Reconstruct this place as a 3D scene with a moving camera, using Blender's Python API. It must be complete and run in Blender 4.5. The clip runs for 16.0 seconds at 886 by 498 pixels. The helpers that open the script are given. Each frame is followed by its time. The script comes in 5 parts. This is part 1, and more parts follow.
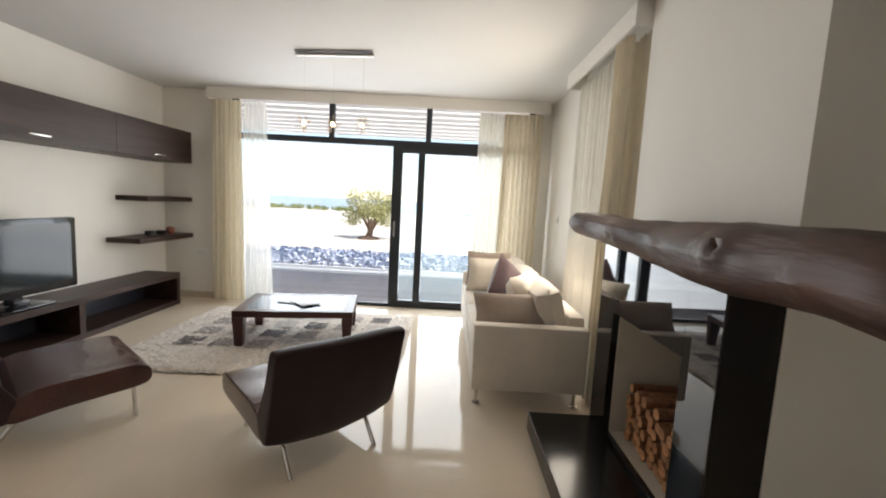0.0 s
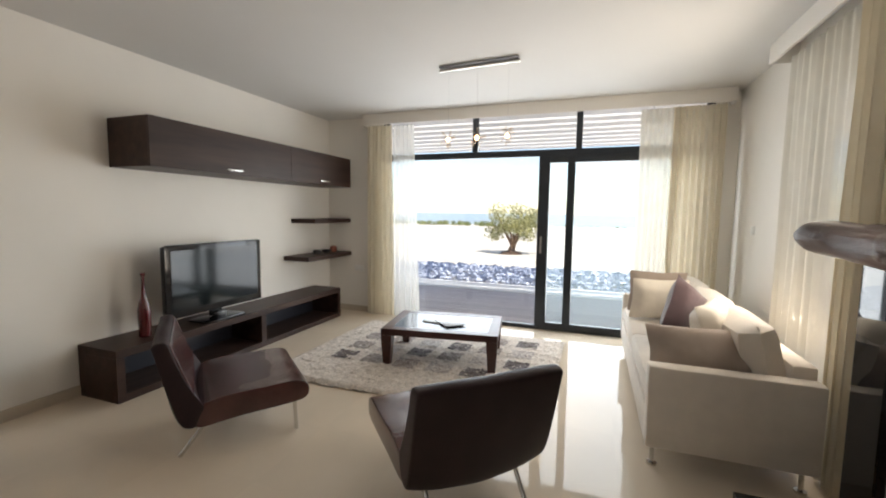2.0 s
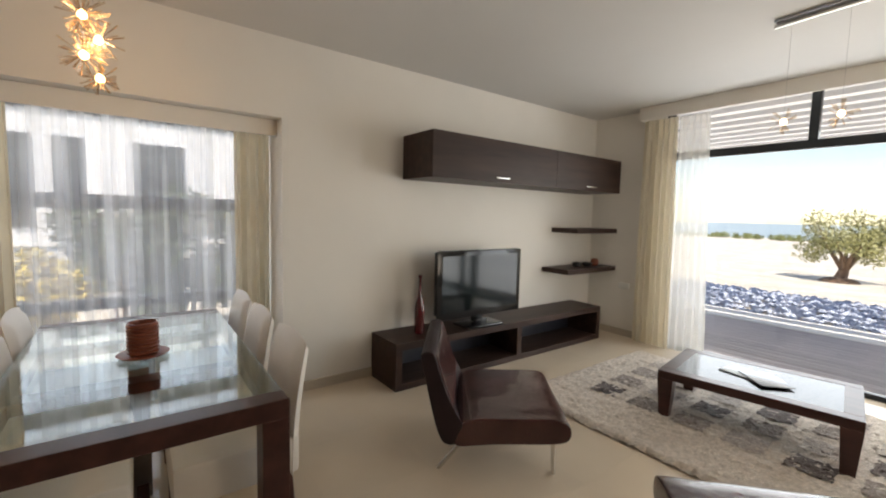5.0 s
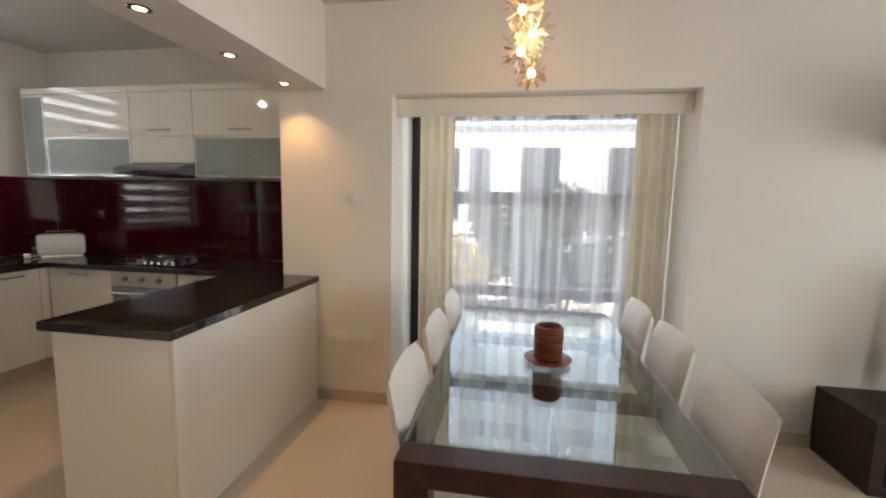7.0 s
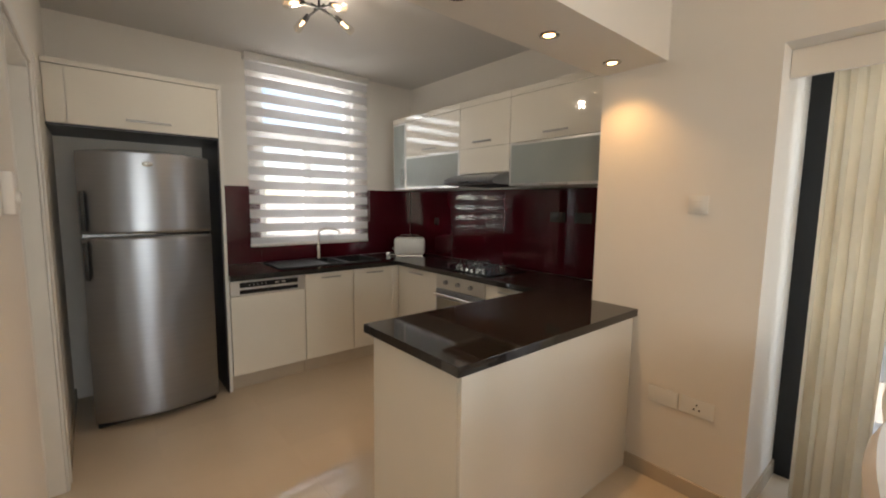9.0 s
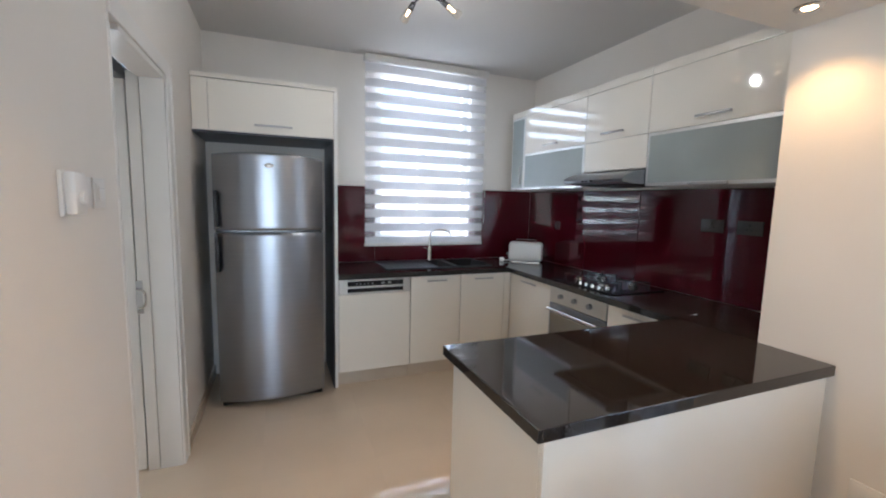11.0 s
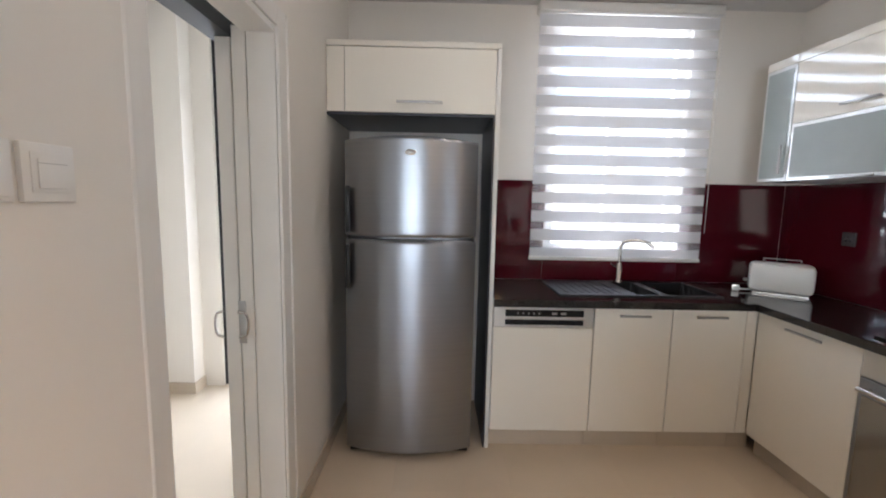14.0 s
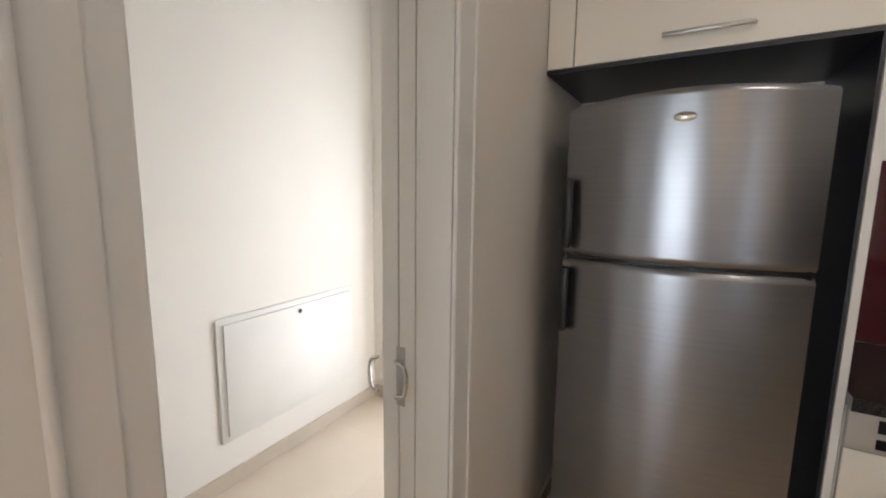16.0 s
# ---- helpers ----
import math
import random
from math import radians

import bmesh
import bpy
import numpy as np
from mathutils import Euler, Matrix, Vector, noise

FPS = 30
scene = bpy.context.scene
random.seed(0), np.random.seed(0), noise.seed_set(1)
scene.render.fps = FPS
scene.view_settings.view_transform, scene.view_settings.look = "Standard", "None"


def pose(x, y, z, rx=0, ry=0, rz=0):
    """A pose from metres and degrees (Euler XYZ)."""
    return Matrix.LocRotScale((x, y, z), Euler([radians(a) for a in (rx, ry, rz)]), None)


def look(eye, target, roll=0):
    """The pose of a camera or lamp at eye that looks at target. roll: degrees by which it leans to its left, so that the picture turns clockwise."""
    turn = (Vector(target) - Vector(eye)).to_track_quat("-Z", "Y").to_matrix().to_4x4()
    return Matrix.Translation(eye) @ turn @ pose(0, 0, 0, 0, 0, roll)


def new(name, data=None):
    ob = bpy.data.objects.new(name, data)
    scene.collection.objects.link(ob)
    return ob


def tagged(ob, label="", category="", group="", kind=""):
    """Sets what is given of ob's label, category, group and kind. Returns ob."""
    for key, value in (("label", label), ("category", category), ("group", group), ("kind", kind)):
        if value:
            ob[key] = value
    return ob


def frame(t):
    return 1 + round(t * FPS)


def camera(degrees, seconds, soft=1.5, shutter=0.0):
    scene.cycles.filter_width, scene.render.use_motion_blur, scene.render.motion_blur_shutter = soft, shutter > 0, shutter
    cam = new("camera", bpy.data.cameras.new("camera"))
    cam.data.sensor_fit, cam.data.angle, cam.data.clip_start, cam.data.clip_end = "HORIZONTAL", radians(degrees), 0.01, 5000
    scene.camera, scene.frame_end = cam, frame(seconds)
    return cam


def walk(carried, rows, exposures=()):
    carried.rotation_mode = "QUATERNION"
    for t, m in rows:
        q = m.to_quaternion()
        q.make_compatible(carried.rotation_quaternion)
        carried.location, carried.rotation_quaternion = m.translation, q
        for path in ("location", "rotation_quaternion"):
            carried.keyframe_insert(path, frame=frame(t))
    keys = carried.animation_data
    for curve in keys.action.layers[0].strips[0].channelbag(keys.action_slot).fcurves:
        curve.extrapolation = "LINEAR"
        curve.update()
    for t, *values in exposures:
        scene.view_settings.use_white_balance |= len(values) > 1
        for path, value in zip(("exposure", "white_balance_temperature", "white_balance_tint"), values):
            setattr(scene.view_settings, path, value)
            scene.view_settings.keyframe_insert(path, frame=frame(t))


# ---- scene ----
cam = camera(93.6, 16.0, soft=2.0)
PATH = [
    (0, (-0.276, 0.931, 1.42), (-0.294, 2.919, 1.2), 3.0),
    (0.5, (-0.3, 1.058, 1.412), (-0.496, 3.037, 1.198), 2.7),
    (1, (-0.288, 1.21, 1.411), (-0.721, 3.151, 1.202), 2.4),
    (1.5, (-0.321, 1.248, 1.421), (-0.926, 3.143, 1.207), 1.8),
    (2, (-0.375, 1.235, 1.427), (-1.055, 3.108, 1.251), 0.8),
    (2.5, (-0.401, 1.22, 1.429), (-1.114, 3.079, 1.245), 0.3),
    (3, (-0.37, 1.254, 1.411), (-1.117, 3.098, 1.209), -0.1),
    (5.5, (-0.861, 1.537, 1.442), (-2.67, 2.37, 1.264), 1.9),
    (6, (-0.956, 1.532, 1.441), (-2.897, 1.97, 1.233), 1.8),
    (6.5, (-1.126, 1.44, 1.441), (-3.113, 1.506, 1.219), 1.5),
    (7, (-1.291, 1.354, 1.441), (-3.251, 1.028, 1.212), 1.1),
    (7.5, (-1.472, 1.307, 1.443), (-3.331, 0.607, 1.205), 0.9),
    (8, (-1.597, 1.269, 1.447), (-3.29, 0.229, 1.215), 0.7),
    (8.5, (-1.691, 1.164, 1.436), (-3.178, -0.155, 1.211), 0.6),
    (9, (-1.784, 1.023, 1.453), (-3.062, -0.5, 1.234), 0.7),
    (9.5, (-1.929, 0.956, 1.46), (-3.005, -0.716, 1.246), 0.8),
    (10, (-2.036, 0.933, 1.47), (-2.943, -0.837, 1.26), 0.9),
    (12.5, (-2.121, 0.488, 1.46), (-2.698, -1.41, 1.211), 1.7),
    (13, (-2.152, 0.302, 1.453), (-2.588, -1.635, 1.209), 1.5),
    (13.5, (-2.208, 0.132, 1.45), (-2.457, -1.838, 1.214), 1.2),
    (14, (-2.206, -0.045, 1.44), (-2.231, -2.031, 1.203), 1.2),
    (14.5, (-2.151, -0.256, 1.456), (-1.946, -2.231, 1.214), 1.0),
    (15, (-2.169, -0.462, 1.456), (-1.702, -2.391, 1.207), 0.8),
    (15.5, (-2.184, -0.63, 1.472), (-1.441, -2.467, 1.202), 0.5),
    (16, (-2.093, -0.763, 1.45), (-1.087, -2.469, 1.177), 0.7),
]
walk(cam, [(t, look(eye, target, roll)) for t, eye, target, roll in PATH],
     [(0, 1.25, 6700, 11), (1.5, 1.16, 6700, 11), (3, 1.12, 6700, 11), (5.5, 0.98, 7100, 12), (6.5, 1.42, 6800, 11), (8, 1.02, 6700, 11), (9, 1.42, 7100, 11), (9.5, 1.75, 6600, 10), (10, 1.85, 6000, 9), (12.5, 2.05, 5400, 10), (13, 2.1, 5700, 10), (13.5, 2.05, 5700, 11), (14.0, 1.95, 6000, 12), (15, 1.6, 6450, 14), (15.5, 1.55, 6500, 13), (16, 1.7, 6450, 13)])

# ---- world, sun, large lights ----
world = bpy.data.worlds.new("sky")
scene.world = world
world.use_nodes = True
wn = world.node_tree.nodes
sky = wn.new("ShaderNodeTexSky")
sky.sky_type = "NISHITA"
sky.sun_disc = False
sky.sun_elevation, sky.sun_rotation = radians(57.5), radians(135)
sky.dust_density, sky.ozone_density = 0.25, 1.7
wn["Background"].inputs["Strength"].default_value = 0.115
world.node_tree.links.new(sky.outputs["Color"], wn["Background"].inputs["Color"])

sun = new("sun", bpy.data.lights.new("sun", "SUN"))
sun.data.energy, sun.data.angle, sun.data.color = 3.6, radians(0.5), (1.0, 0.96, 0.9)
sun.matrix_world = look((0, 0, 30), (-9, 9, 10))


def light_panel(name, at, target, w, h, watts, colour=(0.93, 0.97, 1.0)):
    """An area lamp: sky light in a window's opening, or fill added indoors."""
    lamp = new(name, bpy.data.lights.new(name, "AREA"))
    lamp.data.shape, lamp.data.size, lamp.data.size_y = "RECTANGLE", w, h
    lamp.data.energy, lamp.data.color = watts, colour
    lamp.matrix_world = look(at, target)
    return lamp


# ---- materials ----
def material(name, colour, rough=0.5, metal=0.0, vary=0.06, scale=6.0, bump=0.0, bump_scale=80.0, coat=0.0, spec=0.5, sheen=0.0, random_piece=0.0, aniso=0.0):
    m = bpy.data.materials.new(name)
    m.use_nodes = True
    nt = m.node_tree
    b = nt.nodes["Principled BSDF"]
    b.inputs["Roughness"].default_value = rough
    b.inputs["Metallic"].default_value = metal
    b.inputs["Coat Weight"].default_value = coat
    b.inputs["Coat Roughness"].default_value = 0.03
    b.inputs["Specular IOR Level"].default_value = spec
    b.inputs["Sheen Weight"].default_value = sheen
    b.inputs["Anisotropic"].default_value = aniso
    b.inputs["Anisotropic Rotation"].default_value = 0.25 if aniso else 0.0
    co = nt.nodes.new("ShaderNodeTexCoord")
    n1 = nt.nodes.new("ShaderNodeTexNoise")
    n1.inputs["Scale"].default_value, n1.inputs["Detail"].default_value = scale, 6
    nt.links.new(co.outputs["Object"], n1.inputs["Vector"])
    ramp = nt.nodes.new("ShaderNodeMapRange")
    ramp.inputs["From Min"].default_value, ramp.inputs["From Max"].default_value = 0.3, 0.7
    ramp.inputs["To Min"].default_value, ramp.inputs["To Max"].default_value = 1 - vary, 1 + vary
    nt.links.new(n1.outputs["Fac"], ramp.inputs["Value"])
    mul = nt.nodes.new("ShaderNodeMix")
    mul.data_type, mul.blend_type = "RGBA", "MULTIPLY"
    mul.inputs["Factor"].default_value = 1
    mul.inputs["A"].default_value = (*colour, 1)
    out = ramp.outputs["Result"]
    if random_piece:
        info = nt.nodes.new("ShaderNodeObjectInfo")
        r2 = nt.nodes.new("ShaderNodeMapRange")
        r2.inputs["To Min"].default_value, r2.inputs["To Max"].default_value = 1 - random_piece, 1 + random_piece
        nt.links.new(info.outputs["Random"], r2.inputs["Value"])
        mm = nt.nodes.new("ShaderNodeMath")
        mm.operation = "MULTIPLY"
        nt.links.new(out, mm.inputs[0])
        nt.links.new(r2.outputs["Result"], mm.inputs[1])
        out = mm.outputs["Value"]
    nt.links.new(out, mul.inputs["B"])
    nt.links.new(mul.outputs["Result"], b.inputs["Base Color"])
    if bump:
        n2 = nt.nodes.new("ShaderNodeTexNoise")
        n2.inputs["Scale"].default_value, n2.inputs["Detail"].default_value = bump_scale, 5
        nt.links.new(co.outputs["Object"], n2.inputs["Vector"])
        bp = nt.nodes.new("ShaderNodeBump")
        bp.inputs["Strength"].default_value, bp.inputs["Distance"].default_value = bump, 0.01
        nt.links.new(n2.outputs["Fac"], bp.inputs["Height"])
        nt.links.new(bp.outputs["Normal"], b.inputs["Normal"])
    return m


def stretch(m, sx, sy, sz):
    """Stretch the grain of a material along an axis."""
    nt = m.node_tree
    co = next(n for n in nt.nodes if n.type == "TEX_COORD")
    mp = nt.nodes.new("ShaderNodeMapping")
    mp.inputs["Scale"].default_value = (sx, sy, sz)
    nt.links.new(co.outputs["Object"], mp.inputs["Vector"])
    for n in [n for n in nt.nodes if n.type == "TEX_NOISE"]:
        nt.links.new(mp.outputs["Vector"], n.inputs["Vector"])
    return m


def glass(name, tint=(1, 1, 1), rough=0.0, least=0.045):
    m = bpy.data.materials.new(name)
    m.use_nodes = True
    nt = m.node_tree
    nt.nodes.clear()
    o = nt.nodes.new("ShaderNodeOutputMaterial")
    tr = nt.nodes.new("ShaderNodeBsdfTransparent")
    tr.inputs["Color"].default_value = (*tint, 1)
    gl = nt.nodes.new("ShaderNodeBsdfGlossy")
    gl.inputs["Roughness"].default_value = rough
    lw = nt.nodes.new("ShaderNodeLayerWeight")
    lw.inputs["Blend"].default_value = 0.5
    pw = nt.nodes.new("ShaderNodeMath")
    pw.operation = "POWER"
    pw.inputs[1].default_value = 5.0
    nt.links.new(lw.outputs["Facing"], pw.inputs[0])
    fr = nt.nodes.new("ShaderNodeMapRange")
    fr.inputs["To Min"].default_value, fr.inputs["To Max"].default_value = least, 1.0
    nt.links.new(pw.outputs["Value"], fr.inputs["Value"])
    mx = nt.nodes.new("ShaderNodeMixShader")
    nt.links.new(fr.outputs["Result"], mx.inputs["Fac"])
    nt.links.new(tr.outputs["BSDF"], mx.inputs[1])
    nt.links.new(gl.outputs["BSDF"], mx.inputs[2])
    nt.links.new(mx.outputs["Shader"], o.inputs["Surface"])
    return m


def cloth(name, colour, clear, through_light, fold_shade=0.0):
    """Thin woven cloth: some light passes straight, some is scattered through."""
    m = bpy.data.materials.new(name)
    m.use_nodes = True
    nt = m.node_tree
    nt.nodes.clear()
    o = nt.nodes.new("ShaderNodeOutputMaterial")
    co = nt.nodes.new("ShaderNodeTexCoord")
    nz = nt.nodes.new("ShaderNodeTexNoise")
    nz.inputs["Scale"].default_value = 9
    nt.links.new(co.outputs["Object"], nz.inputs["Vector"])
    mr = nt.nodes.new("ShaderNodeMapRange")
    mr.inputs["To Min"].default_value, mr.inputs["To Max"].default_value = 0.93, 1.05
    nt.links.new(nz.outputs["Fac"], mr.inputs["Value"])
    mul = nt.nodes.new("ShaderNodeMix")
    mul.data_type, mul.blend_type = "RGBA", "MULTIPLY"
    mul.inputs["Factor"].default_value = 1
    mul.inputs["A"].default_value = (*colour, 1)
    nt.links.new(mr.outputs["Result"], mul.inputs["B"])
    d = nt.nodes.new("ShaderNodeBsdfDiffuse")
    t = nt.nodes.new("ShaderNodeBsdfTranslucent")
    nt.links.new(mul.outputs["Result"], d.inputs["Color"])
    nt.links.new(mul.outputs["Result"], t.inputs["Color"])
    m1 = nt.nodes.new("ShaderNodeMixShader")
    m1.inputs["Fac"].default_value = through_light
    nt.links.new(d.outputs["BSDF"], m1.inputs[1])
    nt.links.new(t.outputs["BSDF"], m1.inputs[2])
    tr = nt.nodes.new("ShaderNodeBsdfTransparent")
    m2 = nt.nodes.new("ShaderNodeMixShader")
    m2.inputs["Fac"].default_value = clear
    if fold_shade:
        # upright noise bands in the clearness paint in the folds' light and shade
        mp = nt.nodes.new("ShaderNodeMapping")
        mp.inputs["Scale"].default_value = (0.2, 1, 0.02)
        nt.links.new(co.outputs["Object"], mp.inputs["Vector"])
        nb = nt.nodes.new("ShaderNodeTexNoise")
        nb.inputs["Scale"].default_value, nb.inputs["Detail"].default_value = 13, 1.5
        nt.links.new(mp.outputs["Vector"], nb.inputs["Vector"])
        rb = nt.nodes.new("ShaderNodeMapRange")
        rb.inputs["From Min"].default_value, rb.inputs["From Max"].default_value = 0.35, 0.65
        rb.inputs["To Min"].default_value, rb.inputs["To Max"].default_value = clear - fold_shade, clear + fold_shade
        nt.links.new(nb.outputs["Fac"], rb.inputs["Value"])
        nt.links.new(rb.outputs["Result"], m2.inputs["Fac"])
    nt.links.new(m1.outputs["Shader"], m2.inputs[1])
    nt.links.new(tr.outputs["BSDF"], m2.inputs[2])
    nt.links.new(m2.outputs["Shader"], o.inputs["Surface"])
    return m


def glow(name, colour, strength):
    m = bpy.data.materials.new(name)
    m.use_nodes = True
    b = m.node_tree.nodes["Principled BSDF"]
    b.inputs["Base Color"].default_value = (*colour, 1)
    b.inputs["Emission Color"].default_value = (*colour, 1)
    b.inputs["Emission Strength"].default_value = strength
    return m


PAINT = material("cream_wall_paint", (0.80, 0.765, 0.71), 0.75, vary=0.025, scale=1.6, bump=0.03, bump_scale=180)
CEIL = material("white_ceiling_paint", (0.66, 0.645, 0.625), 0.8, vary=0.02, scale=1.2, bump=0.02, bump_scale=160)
TILE = material("polished_cream_porcelain", (0.68, 0.58, 0.455), 0.05, vary=0.035, scale=2.2, spec=0.42, random_piece=0.008)
GROUT = material("beige_grout", (0.66, 0.56, 0.44), 0.3, vary=0.04, scale=12)
SKIRT = material("beige_tile_skirting", (0.56, 0.485, 0.39), 0.25, vary=0.05, scale=5)
WENGE = stretch(material("dark_wenge_veneer", (0.040, 0.022, 0.017), 0.42, spec=0.25, vary=0.35, scale=14, bump=0.04, bump_scale=60), 1, 0.12, 1)
WENGE_X = stretch(material("dark_wenge_timber", (0.052, 0.019, 0.015), 0.32, spec=0.35, vary=0.35, scale=14, bump=0.04, bump_scale=60), 0.12, 1, 1)
INSIDE = material("blue_black_laminate_and_shade", (0.018, 0.02, 0.03), 0.35, vary=0.1)
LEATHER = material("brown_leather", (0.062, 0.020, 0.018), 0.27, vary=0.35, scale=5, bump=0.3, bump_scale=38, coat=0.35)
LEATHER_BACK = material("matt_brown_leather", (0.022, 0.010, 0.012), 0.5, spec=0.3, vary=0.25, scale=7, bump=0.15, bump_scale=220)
CHROME = material("brushed_chrome", (0.62, 0.6, 0.57), 0.22, metal=1.0, vary=0.05)
STEEL = stretch(material("brushed_stainless_steel", (0.31, 0.32, 0.345), 0.29, metal=1.0, vary=0.03, scale=30, aniso=0.45), 0.05, 0.05, 3)
SATIN = material("pale_satin_steel", (0.62, 0.61, 0.585), 0.36, metal=0.8, vary=0.03)
HANDLE = material("satin_steel_handle", (0.42, 0.41, 0.4), 0.32, metal=1.0, vary=0.05)
BLACKFRAME = material("black_window_aluminium", (0.012, 0.016, 0.022), 0.38, vary=0.1)
GRANITE = material("black_polished_granite", (0.010, 0.010, 0.011), 0.16, vary=0.5, scale=260, spec=0.4)
BLACKGLASS = material("black_mirror_glass", (0.008, 0.009, 0.011), 0.02, vary=0.05, spec=0.8)
COUNTER = material("dark_brown_quartz", (0.020, 0.017, 0.016), 0.05, vary=0.7, scale=220, spec=0.6)
CREAM = material("cream_gloss_lacquer", (0.84, 0.80, 0.715), 0.06, vary=0.015, scale=2, coat=1.0)
OVENGLASS = material("mirror_grey_oven_glass", (0.30, 0.29, 0.27), 0.12, metal=0.85, vary=0.05)
CREAMIN = material("white_carcass_board", (0.78, 0.76, 0.72), 0.45, vary=0.02)
BURG = material("burgundy_back_painted_glass", (0.060, 0.003, 0.008), 0.04, vary=0.05, scale=2, spec=0.6)
FROST = material("frosted_grey_glass", (0.33, 0.37, 0.36), 0.28, vary=0.06, scale=4)
ALU = material("pale_aluminium_edge", (0.7, 0.7, 0.68), 0.3, metal=1.0, vary=0.03)
SOFA = material("cream_cotton_weave", (0.70, 0.63, 0.55), 0.9, vary=0.05, scale=9, bump=0.25, bump_scale=420, sheen=0.2)
CUSH1 = material("taupe_linen", (0.36, 0.29, 0.24), 0.9, vary=0.07, scale=12, bump=0.25, bump_scale=420, sheen=0.2)
CUSH2 = material("ivory_linen", (0.68, 0.62, 0.53), 0.9, vary=0.05, scale=12, bump=0.25, bump_scale=420, sheen=0.2)
CUSH3 = material("plum_brown_velvet", (0.075, 0.04, 0.045), 0.85, vary=0.15, scale=14, bump=0.2, bump_scale=420, sheen=0.4)
LOG = stretch(material("weathered_driftwood", (0.075, 0.034, 0.024), 0.55, vary=0.5, scale=11, bump=1.0, bump_scale=22), 1, 0.16, 1)


def bleach(m, colour, scale, lo, hi):
    """Pale worn patches of a shape of their own over a material."""
    nt = m.node_tree
    b = nt.nodes["Principled BSDF"]
    old = b.inputs["Base Color"].links[0].from_socket
    co = next(n for n in nt.nodes if n.type == "TEX_COORD")
    nz = nt.nodes.new("ShaderNodeTexNoise")
    nz.inputs["Scale"].default_value, nz.inputs["Detail"].default_value, nz.inputs["Roughness"].default_value = scale, 8, 0.65
    nt.links.new(co.outputs["Object"], nz.inputs["Vector"])
    mr = nt.nodes.new("ShaderNodeMapRange")
    mr.inputs["From Min"].default_value, mr.inputs["From Max"].default_value = lo, hi
    nt.links.new(nz.outputs["Fac"], mr.inputs["Value"])
    mx = nt.nodes.new("ShaderNodeMix")
    mx.data_type = "RGBA"
    mx.inputs["B"].default_value = (*colour, 1)
    nt.links.new(mr.outputs["Result"], mx.inputs["Factor"])
    nt.links.new(old, mx.inputs["A"])
    nt.links.new(mx.outputs["Result"], b.inputs["Base Color"])


bleach(LOG, (0.28, 0.23, 0.20), 4.5, 0.58, 0.78)
LOGEND = material("split_log_end", (0.45, 0.22, 0.10), 0.8, vary=0.3, scale=25, bump=0.3, bump_scale=60, random_piece=0.25)
BARK = material("log_bark", (0.20, 0.09, 0.045), 0.9, vary=0.4, scale=30, bump=0.5, bump_scale=60, random_piece=0.2)
FIREIN = material("sooty_cream_render", (0.52, 0.47, 0.40), 0.85, vary=0.12, scale=5, bump=0.1, bump_scale=60)
DRAPE = cloth("cream_curtain_cloth", (0.78, 0.71, 0.57), 0.0, 0.22)
SHEER = cloth("white_sheer_voile", (0.92, 0.93, 0.96), 0.48, 0.36, 0.20)
SHEER_CREAM = cloth("cream_sheer_voile", (0.74, 0.71, 0.63), 0.12, 0.22)
SHEER_WHITE = cloth("white_terrace_voile", (0.82, 0.81, 0.77), 0.32, 0.35)
# Mostly clear, with a thin milky aqua share mixed in.
DOORGLASS = cloth("milky_aqua_sliding_door_glass", (0.70, 0.86, 0.82), 0.95, 0.85)
CLEAR = glass("clear_window_glass")
TABLEGLASS = glass("smoky_table_glass", (0.88, 0.945, 0.935), 0.0, 0.14)
WHITEP = material("white_plastic", (0.78, 0.77, 0.74), 0.35, vary=0.02)
WHITEL = material("white_leatherette", (0.76, 0.71, 0.65), 0.5, vary=0.04, scale=6, bump=0.08, bump_scale=200)
DARKPLATE = material("smoky_grey_socket_plastic", (0.045, 0.035, 0.036), 0.25, vary=0.03)
BLACKP = material("black_gloss_plastic", (0.008, 0.008, 0.01), 0.12, vary=0.1)
SCREEN = material("dark_lcd_screen", (0.008, 0.012, 0.013), 0.09, vary=0.05, spec=0.45)
RUG = material("cream_shag_wool", (0.60, 0.53, 0.46), 0.95, vary=0.22, scale=45, bump=0.8, bump_scale=120, sheen=0.3)
RUGD = material("brown_shag_patch", (0.085, 0.062, 0.058), 0.95, vary=0.3, scale=60, bump=0.8, bump_scale=120, sheen=0.3)
RUGL = material("ash_shag_patch", (0.42, 0.37, 0.34), 0.95, vary=0.25, scale=60, bump=0.8, bump_scale=120, sheen=0.3)
RUGM = material("taupe_shag_patch", (0.27, 0.225, 0.20), 0.95, vary=0.25, scale=60, bump=0.8, bump_scale=120, sheen=0.3)
REDGLAZE = material("deep_red_glazed_ceramic", (0.075, 0.008, 0.010), 0.18, vary=0.3, scale=10, coat=0.4)
POT = material("rust_brown_earthenware", (0.22, 0.062, 0.032), 0.45, vary=0.25, scale=20, bump=0.15, bump_scale=90)
BLACKIRON = material("black_cast_iron", (0.012, 0.012, 0.013), 0.45, vary=0.2)
DECK = stretch(material("grey_weathered_decking", (0.42, 0.38, 0.38), 0.8, vary=0.2, scale=10, bump=0.2, bump_scale=40, random_piece=0.12), 0.1, 1, 1)
SAND = material("pale_sandy_ground", (0.55, 0.50, 0.42), 0.95, vary=0.2, scale=1.5, bump=0.3, bump_scale=20)
KERB = material("white_render_kerb", (0.78, 0.76, 0.72), 0.8, vary=0.06, scale=3)
